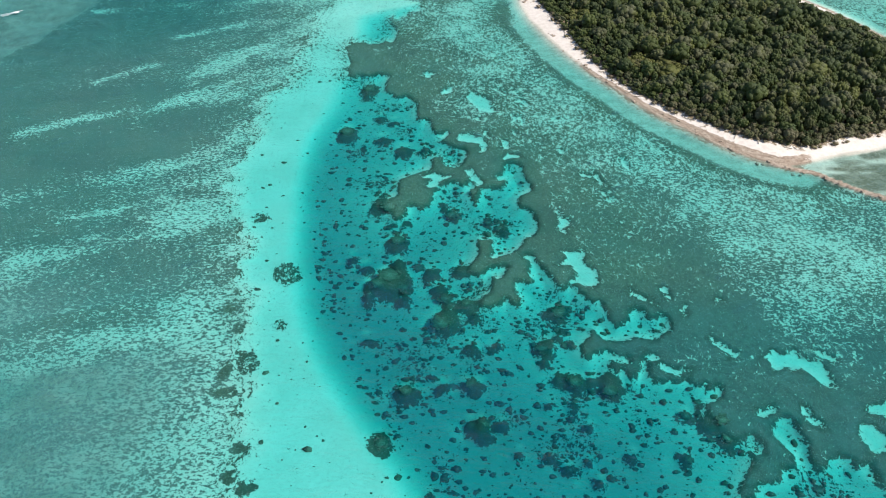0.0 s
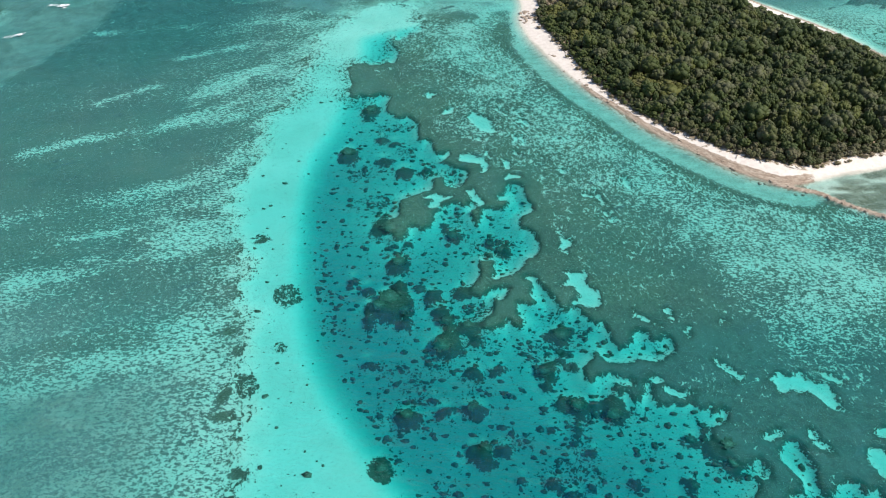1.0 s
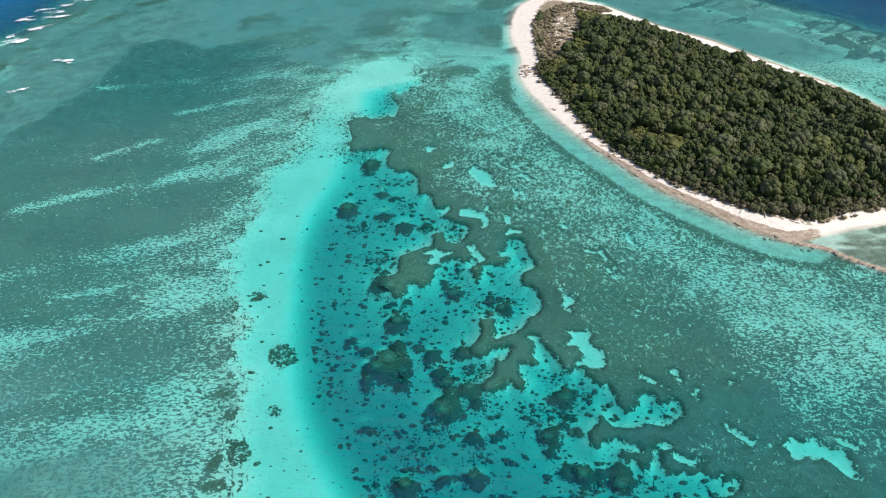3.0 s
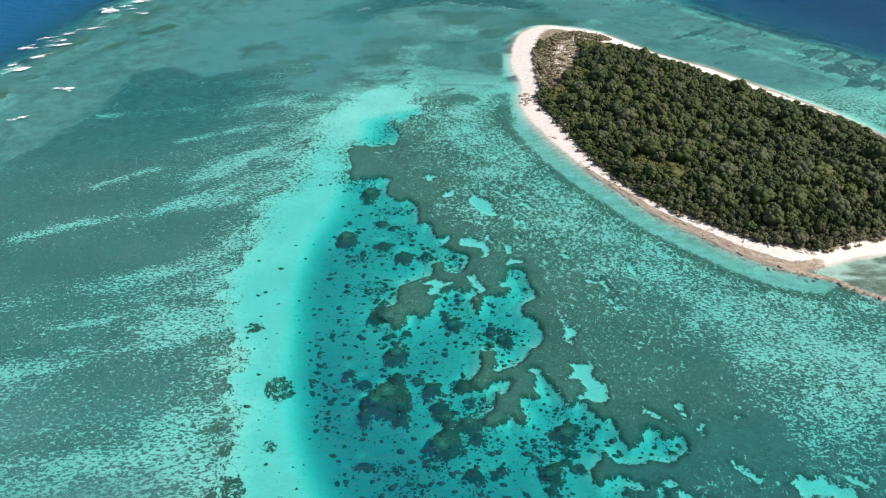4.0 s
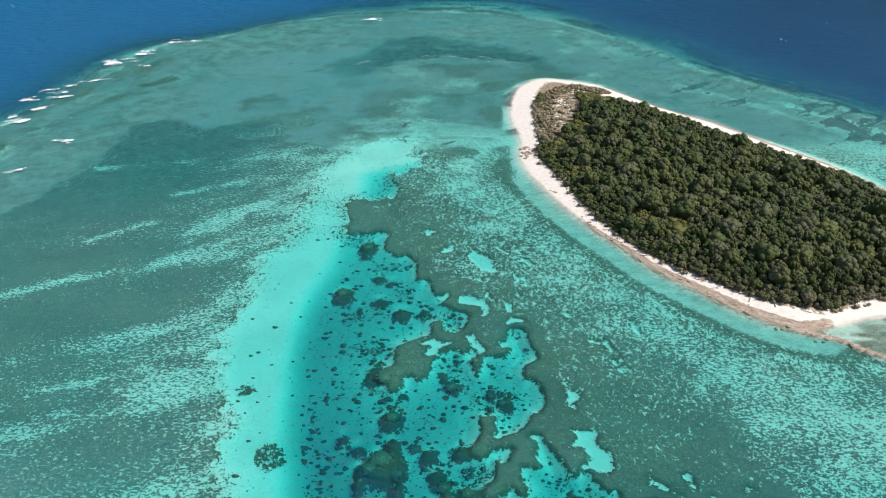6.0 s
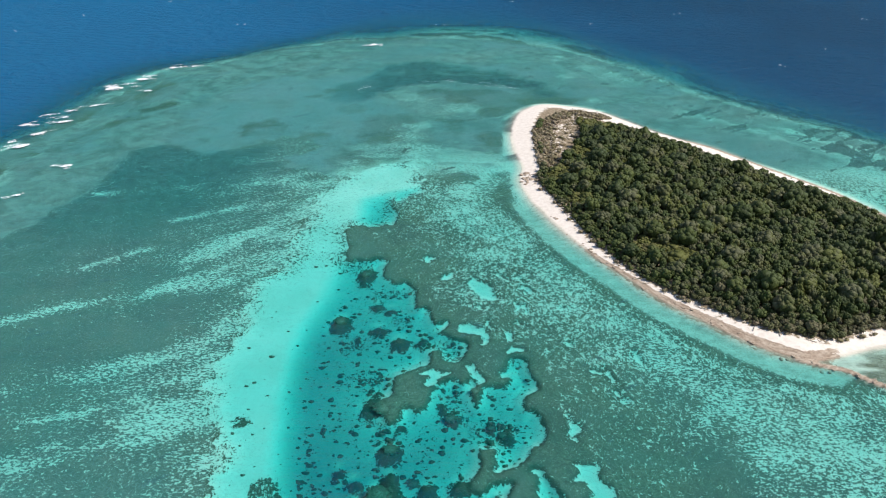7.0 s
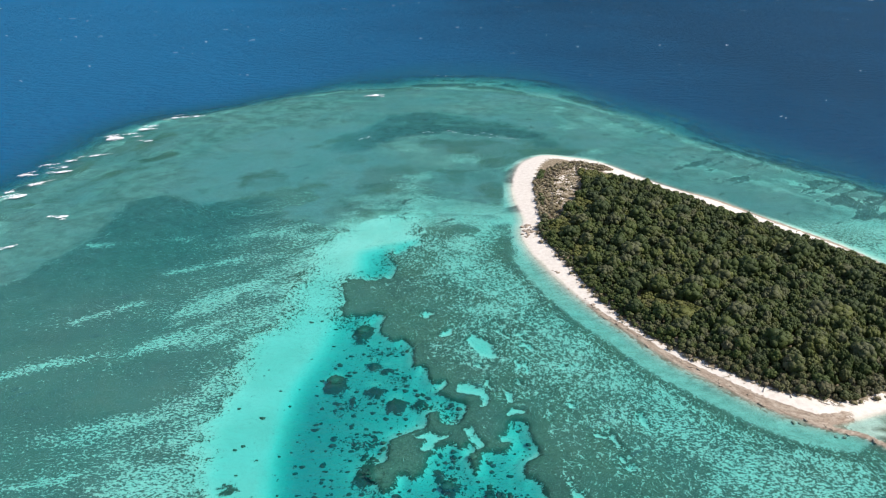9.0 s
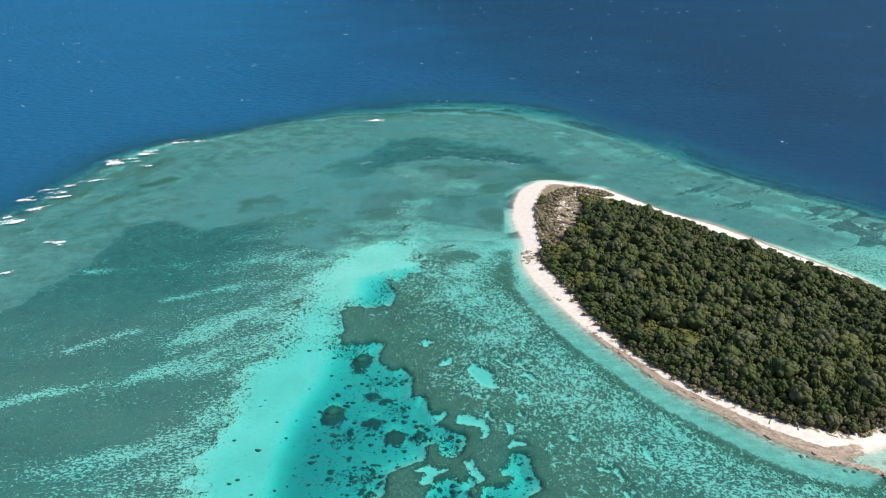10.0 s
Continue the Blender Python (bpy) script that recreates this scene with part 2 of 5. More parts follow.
def grain(x, y, size, seed=0, octaves=3):
    """Smooth noise between 0 and 1, whose largest lumps are about `size` metres wide."""
    total, weight = np.zeros(x.shape), 0.0
    for o in range(octaves):
        u, v = x / size * 2 ** o + 17.3 * seed, y / size * 2 ** o + 41.7 * seed
        i, j = np.floor(u).astype(np.int64), np.floor(v).astype(np.int64)
        fu, fv = u - i, v - j
        fu, fv = fu * fu * (3 - 2 * fu), fv * fv * (3 - 2 * fv)

        def at(a, b):
            h = (a * 374761393 + b * 668265263 + (seed * 31 + o) * 974634777) & 0xFFFFFFFF
            h = ((h ^ (h >> 13)) * 1274126177) & 0xFFFFFFFF
            return ((h ^ (h >> 16)) & 0xFFFF) / 65535.0

        value = (at(i, j) * (1 - fu) + at(i + 1, j) * fu) * (1 - fv) + (at(i, j + 1) * (1 - fu) + at(i + 1, j + 1) * fu) * fv
        total += value * 0.5 ** o
        weight += 0.5 ** o
    return total / weight


def soft(x, lo, hi):
    u = np.clip((x - lo) / (hi - lo), 0, 1)
    return u * u * (3 - 2 * u)


SHORE_SOUTH = [(83, 527), (67, 530), (51, 515), (43, 490), (40, 465), (40, 437), (43, 411), (40, 391), (43, 369), (48, 349), (56, 325),
               (66, 304), (76, 288), (86, 271), (98, 257), (115, 239), (131, 230), (139, 233), (158, 239), (178, 245), (205, 262), (232, 285)]
SHORE_NORTH = [(240, 318), (229, 338), (221, 356), (213, 374), (204, 389), (194, 403), (180, 423), (164, 446), (147, 462), (132, 480), (112, 508), (100, 520)]
SPIT = [(122, 236), (135, 230), (143, 227), (149, 221), (156, 216), (164, 211), (180, 205), (200, 200)]
WOOD_EDGE = [(75, 515), (64, 499), (58, 466), (56, 432), (55, 407), (51, 396), (53, 383), (57, 370), (61, 356), (66, 337), (71, 320),
             (79, 302), (87, 288), (100, 273), (119, 255), (138, 246), (149, 247), (165, 253), (183, 258), (205, 274), (228, 298),
             (229, 316), (217, 342), (208, 361), (198, 375), (187, 387), (173, 405), (157, 424), (143, 444), (129, 460), (116, 472), (104, 484), (92, 500)]
CREST = [(-290, 300), (-281, 380), (-272, 431), (-266, 451), (-260, 478), (-258, 514), (-255, 554), (-250, 585), (-238, 614), (-211, 633), (-178, 659), (-146, 696),
         (-107, 719), (-75, 727), (-32, 736), (12, 738), (56, 728), (100, 700), (136, 658), (162, 610), (184, 562), (210, 528), (240, 494), (268, 456), (330, 390), (400, 250),
         (420, 0), (300, -300), (-300, -300), (-300, 100)]
GRASS_NORTH = [(-212.3, 306.7), (-209.6, 320.3), (-205.1, 331.9), (-201.3, 346.2), (-199, 362.2), (-193.9, 373.7), (-191.6, 385.7), (-193.7, 401.6), (-196, 418.6),
    (-193.1, 432.3), (-184.7, 442.1), (-173.5, 445.4), (-152.9, 436.3), (-129.3, 438.8), (-108, 446), (-93, 434), (-80, 412)]
GRASS_EDGE = [(-262, 240), (-225, 290)] + GRASS_NORTH + [(-62, 385), (-60, 350), (-72, 290), (-60, 200), (-40, 0), (-40, -200), (-290, -200)]
CHANNEL_WEST = [(-50, -60), (-51, 60), (-52, 90), (-52, 102), (-54, 120), (-58, 132), (-60, 149), (-66, 172), (-73, 192), (-80, 215), (-79, 237), (-79, 258), (-79, 277),
                (-75, 294)]
CHANNEL_HEAD = [(-71.1, 310.5), (-70.2, 327), (-70, 343.7), (-67.4, 361.4), (-64.1, 377.7), (-58.4, 391.4), (-51.2, 402.7), (-42.6, 413), (-30.5, 418.5),
    (-17.6, 413.6), (-11.9, 400.5), (-13.3, 386.4), (-18.8, 374.4), (-25.4, 364.5)]
REEF_NORTH = [(-27.6, 370.5), (-29.4, 366.2), (-28.2, 360.6), (-26.1, 355.2), (-24.7, 350.5), (-25.5, 344.6), (-25.8, 340.7), (-27.7, 339.4), (-29.9, 341.3),
    (-32.7, 337.4), (-35.6, 338), (-37.4, 336), (-39.9, 339.1), (-41.8, 337.8), (-44.1, 338.4), (-46, 337.7), (-48, 335.2), (-48.6, 330.2),
    (-48.2, 324.2), (-46.6, 319.5), (-45.2, 316), (-45.5, 311.4), (-45, 307), (-43.3, 303.2), (-41.1, 301.6), (-40.3, 304.3), (-37.3, 303.3),
    (-34.1, 302.8), (-32.9, 304.5), (-30.4, 305.6), (-27.1, 304.1), (-25.7, 303), (-27.1, 299.7), (-27.1, 295.5), (-27.3, 291.3), (-26.1, 288.3),
    (-23.7, 286.8), (-21.8, 284.3), (-19.8, 283.9), (-17.3, 285.4), (-15, 283.5), (-13.4, 280.6), (-12, 277.7), (-12.4, 273.8), (-11.8, 270.1)]
REEF_WEST = [(-11.9, 266.4), (-9.9, 264.6), (-7.5, 265.6), (-5.8, 262.9), (-5.3, 259.3), (-4.3, 255.8), (-2.4, 255), (-0, 255.9), (1.6, 255.5), (0.9, 253.3),
    (-1.4, 250.3), (-2.1, 249.1), (0, 248.3), (2.5, 246.2), (4.6, 244.6), (6.4, 244.2), (8.7, 242.7), (9.1, 240.2), (8.1, 237.4), (7.4, 234.7),
    (5.8, 232), (4.3, 231.5), (2.1, 231.9), (0.5, 233), (-0.1, 236.5), (-0.8, 239.7), (-2.4, 238.4), (-4, 238.4), (-5, 236), (-4.8, 232.2),
    (-5.6, 229.8), (-7.8, 229.1), (-10.3, 227.1), (-12.4, 226), (-14.5, 224.5), (-17.1, 222.9), (-17.3, 219.7), (-17.3, 215.1), (-17.8, 212.6),
    (-19.8, 211.9), (-20.8, 210.2), (-21, 207.5), (-20.1, 203.5), (-18.8, 201.6), (-17.4, 198.4)]
REEF_MIDDLE = [(-15.4, 198.7), (-13.5, 201), (-12.8, 204.3), (-11.9, 206.3), (-10, 205.7), (-8.3, 204.4), (-6.7, 205.4), (-4.7, 207.1), (-3.7, 210.5),
    (-3.6, 213.9), (-1.9, 216.7), (-0, 218.9), (2.3, 220.7), (4.4, 221.1), (5.7, 219.7), (7.4, 217.6), (8.3, 219.8), (10, 220.9), (11.3, 219.1),
    (11, 216.3), (9.9, 214.1), (10.4, 210.7), (11.6, 207), (12.6, 208.7), (13.1, 211.4), (13.7, 214.2), (14.2, 217), (16.3, 217.4), (19.1, 217.8),
    (21.2, 217.1), (22.7, 218.6), (24.2, 221.5), (23.9, 223.7), (21.2, 222.9), (20.5, 225.1), (22.3, 227.3), (23.6, 229.6), (23.7, 232.7), (25.4, 234.2),
    (28, 233.9), (30.1, 232), (30.3, 228.2), (30.6, 224.5), (31.7, 221.6), (32.9, 218.8)]
REEF_EAST = [(33.2, 217.3), (31.6, 215.6), (29.4, 214.1), (28, 212.7), (27.3, 208.3), (27.7, 205.6), (29.8, 205.6), (31.1, 204.4), (32.5, 201.8), (33.1, 199.2),
    (33.3, 196.7), (32.8, 194.2), (31.6, 191.4), (30.5, 189.9), (28.5, 189.8), (27.6, 188), (26.6, 185.6), (24.9, 183.3), (22.9, 181.5), (20.8, 180.6),
    (18.8, 179.7), (17, 178.6), (16.3, 179.7), (17.4, 181.4), (16.5, 183.1), (17.4, 185.5), (17.3, 187.8), (16.4, 189), (14.8, 188.4), (13.2, 188.4),
    (11.9, 189), (11.4, 186.6), (11.9, 183.6), (11.8, 180.8), (11, 178.5), (9.8, 176.8), (8.7, 175.1), (7.9, 173.2), (8.6, 171.8), (10.4, 170.5),
    (12.2, 169.7), (13.4, 170.8), (14.9, 172.5), (16.4, 173.6), (18, 174.1)]
REEF_FINGERS = [(19.9, 174.7), (21.3, 174.5), (20.3, 172), (19.4, 169.8), (17.7, 169), (17, 170.1), (15.5, 169.8), (15.8, 167.1), (15.3, 165), (14.9, 163),
    (13.4, 161.4), (11.9, 159.9), (11.5, 157.9), (12.1, 156), (13.9, 155.3), (15.6, 155.5), (17.4, 156.5), (18.7, 157.8), (19.4, 159.5), (20.4, 159),
    (21.4, 157.6), (22.7, 156.6), (24.1, 156.1), (24.9, 157.9), (26.1, 158.9), (25.3, 160.1), (24.1, 161.6), (23.7, 163.6), (23.4, 165.9), (23.4, 167),
    (25.8, 166.8), (27.6, 166.5), (29.3, 167.1), (29.8, 168.4), (28.8, 170), (28.4, 172.1), (29.2, 174.9), (29.4, 177.6), (28, 178.7), (26.6, 179.6),
    (28.7, 180.4), (30.6, 179.6), (30.9, 177.1), (32.1, 175.4), (33.2, 173.8)]
REEF_BANK = [(34.1, 171.7), (35.4, 169.5), (36, 166.9), (37, 164.8), (38.4, 163.8), (40, 164.9), (41.5, 165.4), (43, 163.7), (44.2, 161.9), (45.8, 159.9),
    (47.3, 158.2), (49.1, 158.5), (50, 157.5), (50.6, 155.8), (50.7, 153.4), (51.1, 151.5), (52, 149.4), (53, 147.6), (54.5, 149), (56, 149.9),
    (57.1, 151.1), (57.9, 152.8), (58, 154), (59.1, 155.4), (60.6, 155.7), (61.9, 155.2), (62.6, 153.5), (63, 151.9), (64.3, 151.4), (66, 152.2),
    (67.1, 153.4), (68.4, 152.9), (69.2, 151.7), (69.6, 149.6), (68.9, 147.3), (67.2, 146.2), (65.5, 145.4), (64.5, 143.9), (62.7, 143.4), (61.2, 144),
    (59.6, 144.5), (58.1, 144.9), (56.6, 144), (55.1, 143.3), (51.7, 143)]
REEF_SOUTH = [(49.2, 143), (47.8, 143.9), (47.1, 145.6), (46, 147.5), (44.6, 147), (43.9, 144.7), (42.3, 142.7), (40.9, 141.1), (40.7, 138.9), (40.9, 136.8),
    (41.6, 135.3), (42.7, 135.1), (44.1, 136.8), (45.8, 137.5), (47.6, 138.1), (49.2, 138.2), (50.7, 136.9), (52.2, 136.3), (53.9, 136.5), (54.9, 135.9),
    (54.4, 134.8), (52.7, 134.4), (51.1, 134.8), (49.6, 135.2), (48.1, 134.3), (48.3, 132.7), (49.4, 131.5), (50.4, 130.7), (51.4, 131.9), (52.2, 130.7),
    (52.8, 129.1), (54, 128.3), (55.5, 129.5), (56.6, 131.3), (57.4, 133.4), (57.3, 134.9), (58.7, 135.7), (59.6, 134.9), (59.2, 132.8), (58.6, 130.8),
    (57.9, 129.5), (58.8, 128.3), (60.2, 127.6), (62, 127.2), (64.2, 127.6)]
REEF_END = [(66.2, 127.2), (68.2, 127.7), (70, 127.3), (71, 126.1), (72.4, 125.7), (74.2, 126.5), (74, 124.6), (75.8, 125.4), (77.2, 126), (78.2, 125.4),
    (77.8, 123.7), (76.5, 122.3), (74.8, 121.7), (73, 120.4), (72.1, 118.5), (71.9, 116.6), (72.8, 114.3), (74, 111.6), (75.6, 109.6), (76.8, 108.5),
    (78.7, 108.9), (80.2, 109.1), (82.1, 110.3), (82.9, 109.1), (84, 107.9), (83.4, 106.2), (83.9, 104.9), (81.5, 104.9), (80.3, 105.7), (79.5, 105.2),
    (79.8, 103.2), (78.4, 101.2), (76.5, 98.9), (74.2, 95.2), (72.7, 91.8)]
REEF_CORNER = [(78, 92), (78.5, 95.5), (82, 96), (85, 96.5), (87.5, 100.5), (90, 100), (91.5, 101.5), (91.5, 105), (90.5, 108), (88, 111), (91, 115.5), (93.5, 116),
    (95, 113.5), (94.5, 111), (95.5, 108.5), (94.5, 105), (95, 101), (97, 99), (99.5, 102.5), (103, 104), (105.5, 102.5), (106, 101), (110, 102), (109.5, 97),
    (110.5, 94)]
BASIN = [(-200, -60), (-5, -60), (2, 60), (-3, 90), (-21, 117), (-37, 145), (-46, 181), (-50, 215), (-51, 246), (-46, 277), (-42, 312), (-40, 345), (-32, 372), (60, 380), (200, 200), (200, -60)]
POOLS, RUNNELS, STREAKS, BANDS = [], [], [], []


def pool(outline):
    """A sandy pool in the reef, by its outline."""
    POOLS.append(np.array(outline))


def runnel(line):
    """A narrow sandy run in the reef."""
    RUNNELS.append(np.array(line))


def streak(line, wide):
    """A row of sandy flecks on the western flat."""
    STREAKS.append((line, wide))


def band(line, wide):
    """A dark weedy band on the outer flats."""
    BANDS.append((line, wide))


pool([(9.9, 287.3), (12.2, 287.9), (14.7, 285.9), (16.4, 285.9), (18.4, 283), (19.7, 279.1), (20, 275.3), (21.9, 273.9), (22.6, 272), (19.9, 271.5), (17.5, 272.8), (15, 273.3), (13.4, 276.1), (12.8, 279.4), (10.8, 282.3)])
pool([(5.8, 250.7), (6, 253.3), (8.4, 255.5), (11.2, 254.2), (13, 252.1), (15.3, 251.8), (17, 248.4), (17.4, 245.9), (16.3, 241.8), (15, 241), (14.6, 244.2), (15.1, 246.7), (12.4, 248.3), (9.7, 248.3), (7.4, 249.1)])
pool([(16.3, 254.3), (17.8, 257), (18.6, 253.5), (20.4, 251), (18.1, 251.4)])
pool([(23.5, 249.4), (25.8, 248.6), (25.6, 244.4), (24.1, 243.6), (23.4, 246)])
pool([(22.9, 238), (23.9, 239.6), (25.8, 240.4), (28.4, 240), (30.5, 238.1), (27.8, 237.7), (25.1, 236.8), (23.3, 236.4)])
pool([(8.4, 228.1), (10.2, 230), (11, 228.1), (11, 225.5), (12.6, 223.3), (15.4, 221.2), (13.8, 219.7), (11.7, 219.3), (10.9, 221.8), (9.7, 224.7)])
pool([(-7.6, 223), (-5.9, 224.5), (-4.4, 226.7), (-2.2, 226), (-0.1, 224.9), (3.2, 225.7), (0.6, 223.8), (-1.6, 221.6), (-3.2, 218), (-5.3, 217.3), (-7, 217.6), (-5.8, 219.4), (-5, 221.6)])
pool([(39.8, 203.7), (41.4, 203.1), (41.6, 201.1), (42.9, 199.2), (45, 199.3), (45, 196.1), (43.4, 194.8), (42.2, 193), (42.7, 190.8), (40.9, 192.3), (40, 194.8), (41.4, 196.7), (40.6, 199.8)])
pool([(39.4, 182.5), (41.7, 180.8), (41.8, 178.3), (38, 175.2), (41.1, 175.8), (43, 175), (44, 172.2), (44.3, 170.1), (42.1, 167.7), (41, 166.4), (43.4, 166.1), (45.6, 165.4), (47.9, 165.2), (50, 167), (50.9, 169.1), (49.5, 170.7), (49.1, 172.9), (47.9, 175), (47.1, 177.2), (47.7, 180.1), (46.3, 182.3), (44.3, 181.7), (42.1, 182.3)])
pool([(93.8, 136.5), (95.7, 137.8), (97.2, 140.2), (98.3, 139.6), (99.7, 138.3), (102, 138.8), (104.3, 139.7), (104.8, 137.5), (106.3, 136.1), (107.5, 135), (109.7, 135.5), (110.8, 134.2), (111, 132.6), (109.2, 130.9), (109.5, 129.3), (109.5, 126.9), (108.1, 126.1), (107.1, 127.7), (106.1, 129.3), (105.1, 130.9), (104.1, 132.5), (102, 132.5), (99.9, 132.9), (97.9, 133.2), (96, 132.4), (95, 133.6)])
pool([(98.2, 119.5), (99.5, 119.5), (99.7, 117.6), (100.2, 115.8), (101.8, 115.1), (102.3, 113.3), (102.5, 112.3), (100.8, 113.3), (99.2, 114), (98.4, 115.8), (97.9, 117.6)])
pool([(88.5, 111.7), (89.8, 112.8), (90.6, 115.3), (92.5, 116.3), (94.1, 115.7), (95, 114), (94.8, 111.8), (94.9, 110.4), (95.8, 108.7), (95.3, 106.6), (93.8, 104.9), (94.6, 102.5), (92.7, 102), (91.5, 103.6), (91.7, 105.6), (91.1, 107.3), (90.3, 108.3), (89, 109.6)])
pool([(112, 113.4), (113.5, 114.9), (113.5, 113.5), (115.2, 113.5), (116.2, 112.4), (118.3, 110.3), (116.3, 106), (113, 105.2), (111.5, 104.8), (111.2, 106.8), (110.6, 108.9)])
pool([(116.7, 118.6), (119, 120.5), (123.1, 120.9), (125.4, 117.6), (120.7, 115.7), (118.3, 117.1), (116.9, 117.5)])
pool([(101.6, 103.4), (103.6, 103.7), (104.7, 103.1), (105, 101.8), (103.4, 101.4), (101.5, 101.7)])
pool([(-10.1, 307), (-7.8, 308.1), (-5.6, 307.1), (-3.5, 306), (-6.1, 304.9), (-7.6, 302.1), (-9.5, 302.6)])
pool([(-2, 290.1), (0.8, 291.7), (2.3, 293.3), (2.6, 289.7), (0.3, 287.6), (-1.7, 288.1)])
pool([(32.8, 281.3), (34.8, 282.3), (36.2, 277.5), (34, 277.9)])
runnel([(80.9, 143.3), (82.9, 140.3)])
runnel([(84, 139.4), (85.8, 137.7)])
runnel([(64.4, 132.4), (66.9, 130.4)])
runnel([(69.4, 131), (70.7, 130.4)])
runnel([(60.9, 137), (62.3, 136.1)])
runnel([(59.7, 164.1), (60.4, 162), (63.6, 160.1), (65.8, 157.9)])
runnel([(75.2, 156.8), (75.1, 153.4)])
runnel([(57.4, 228.9), (59.2, 223.4), (61.6, 218.4)])
runnel([(59.4, 214.2), (62.1, 210.1)])
runnel([(22.8, 292.2), (27.1, 287.2)])
runnel([(30.9, 290.3), (33, 285.3)])
runnel([(31.8, 268), (33.7, 261.7)])
runnel([(28.6, 256.3), (31.8, 254.6)])
runnel([(12, 267.6), (15.3, 265.4)])
runnel([(109.3, 139.8), (114, 136.8)])
runnel([(87.1, 117.5), (90.4, 119)])
runnel([(46.5, 265.5), (51.4, 266.5)])
runnel([(53.1, 226.2), (56, 225.6)])
runnel([(70.9, 164.2), (71.7, 161.2)])
runnel([(86.2, 160.9), (87.8, 159.9)])
runnel([(28.7, 269.3), (30.1, 264.8)])
runnel([(46, 243.6), (48.4, 240.8)])
runnel([(70.3, 237.2), (71.7, 230.3)])
streak([(-158.4, 294.4), (-148.9, 302.9), (-137.6, 311.3)], 3.0)
streak([(-174.2, 251.5), (-160.6, 258.7), (-147.1, 264.9), (-130.2, 270), (-112.1, 280.9), (-94.5, 293.4)], 3.6)
streak([(-161.6, 206.8), (-145.4, 213.9), (-130, 220), (-113.5, 225.3), (-97.5, 234.3), (-85.6, 245.7)], 4.5)
streak([(-142.2, 172.2), (-128, 178.5), (-114.8, 185), (-99.5, 192.7), (-87.2, 201.4), (-77.9, 209.3)], 6.5)
streak([(-112.4, 381.6), (-99.2, 392.8), (-80.2, 403)], 3.5)
streak([(-186.3, 371.3), (-164.4, 378.4), (-138.2, 384.2)], 3)
streak([(-117, 296.6), (-103.5, 312.9), (-88.4, 328.9)], 5.5)
streak([(-136.4, 195.5), (-119.8, 200.9), (-103, 207.7)], 2.5)
streak([(-128.7, 123.7), (-113.4, 132), (-97.1, 140.7), (-79.7, 150.1)], 7)
streak([(-138.9, 339.2), (-119, 349.3), (-101.1, 359.8)], 3)
band([(-253.5, 422.4), (-240.2, 436.8), (-233.3, 460), (-223.5, 484.3), (-212.7, 511.1), (-192.7, 535.2), (-165.5, 557.3), (-141.3, 584), (-120.1, 614.6), (-95.9, 642.6)], 5)
band([(-223.9, 480.9), (-213.9, 493.9), (-206.8, 497.7)], 4)
band([(-287.3, 458.5), (-262.6, 452.9), (-253.9, 472.2), (-246.1, 505.1), (-231.9, 539.6), (-219.3, 575.3), (-198.8, 595.1), (-171.4, 613)], 6)
band([(-100, 552), (-89.4, 567), (-80.2, 579.6)], 9)
band([(-101, 453.3), (-90.4, 463.9), (-78.7, 470.6)], 6)
band([(-143, 462.5), (-133.2, 481.2), (-113.8, 496.8)], 7)
# spotted beds north of the lagoon and weedy wedges east of the island: x, y and half sizes
DOTTED = [(-45.2, 475.9, 15.7, 28.5), (4.3, 485.1, 8.4, 15.8), (31.6, 464.2, 12.4, 14.7), (-120.6, 476, 17.8, 19.8), (-40, 495.4, 23.1, 14.1), (50.7, 475.3, 9.7, 19.6), (-70.1, 519, 14.4, 12.8)]
WEDGES = [(171.9, 517.2, 17.6, 15.1), (250, 459.9, 25.3, 22.5), (251.1, 426.9, 10.1, 8.9), (186.8, 484.6, 11.4, 6.7)]
# reef patches standing in the lagoon: x, y and half sizes
PATCHES = [(-33.7, 291.1, 4.3, 7.7), (-39.6, 255.1, 4.4, 6), (-32.3, 245.9, 1.4, 2.9), (-27.4, 267.8, 3.1, 3.2), (-20.7, 264.8, 2.6, 2.2),
    (-24.7, 251.9, 3.8, 2.5), (-16.1, 243, 4.3, 4.5), (-8.2, 243.9, 2.5, 3.6), (-23.7, 207.4, 3.5, 6.7), (0.7, 206.5, 1.8, 3.7), (3.7, 202.2, 4.1, 2.9),
    (-12.9, 197.8, 1.6, 1.6), (-15.7, 186.1, 4.4, 4.2), (-14.9, 174.7, 3, 6), (-16.7, 166.7, 8.1, 6.3), (-12.1, 159.6, 2.8, 4), (-23.8, 160.9, 2.7, 3.5),
    (-23.4, 166.6, 3.3, 3.7), (-3.5, 172.2, 3.4, 3.8), (-25.4, 174.6, 2.8, 2.5), (-31, 178.7, 2.4, 2.8), (-1.1, 163.8, 3.2, 3.3), (1.2, 158.8, 2, 4),
    (7.4, 156.9, 4.6, 3.2)]
PATCHES_MORE = [(1.6, 150.8, 5.2, 5.7), (9.6, 152.1, 2.1, 2.8), (-22.3, 142.9, 2.7, 1.6), (14.6, 139.9, 1.5, 1.8), (17.2, 141.9, 1.4, 1.5), (8.8, 139.6, 3.3, 2.8),
    (16.2, 198.9, 1.8, 2.5), (21, 194.6, 3, 4), (24.9, 199, 1.2, 1.2), (5.8, 172.9, 3.6, 3.2)]
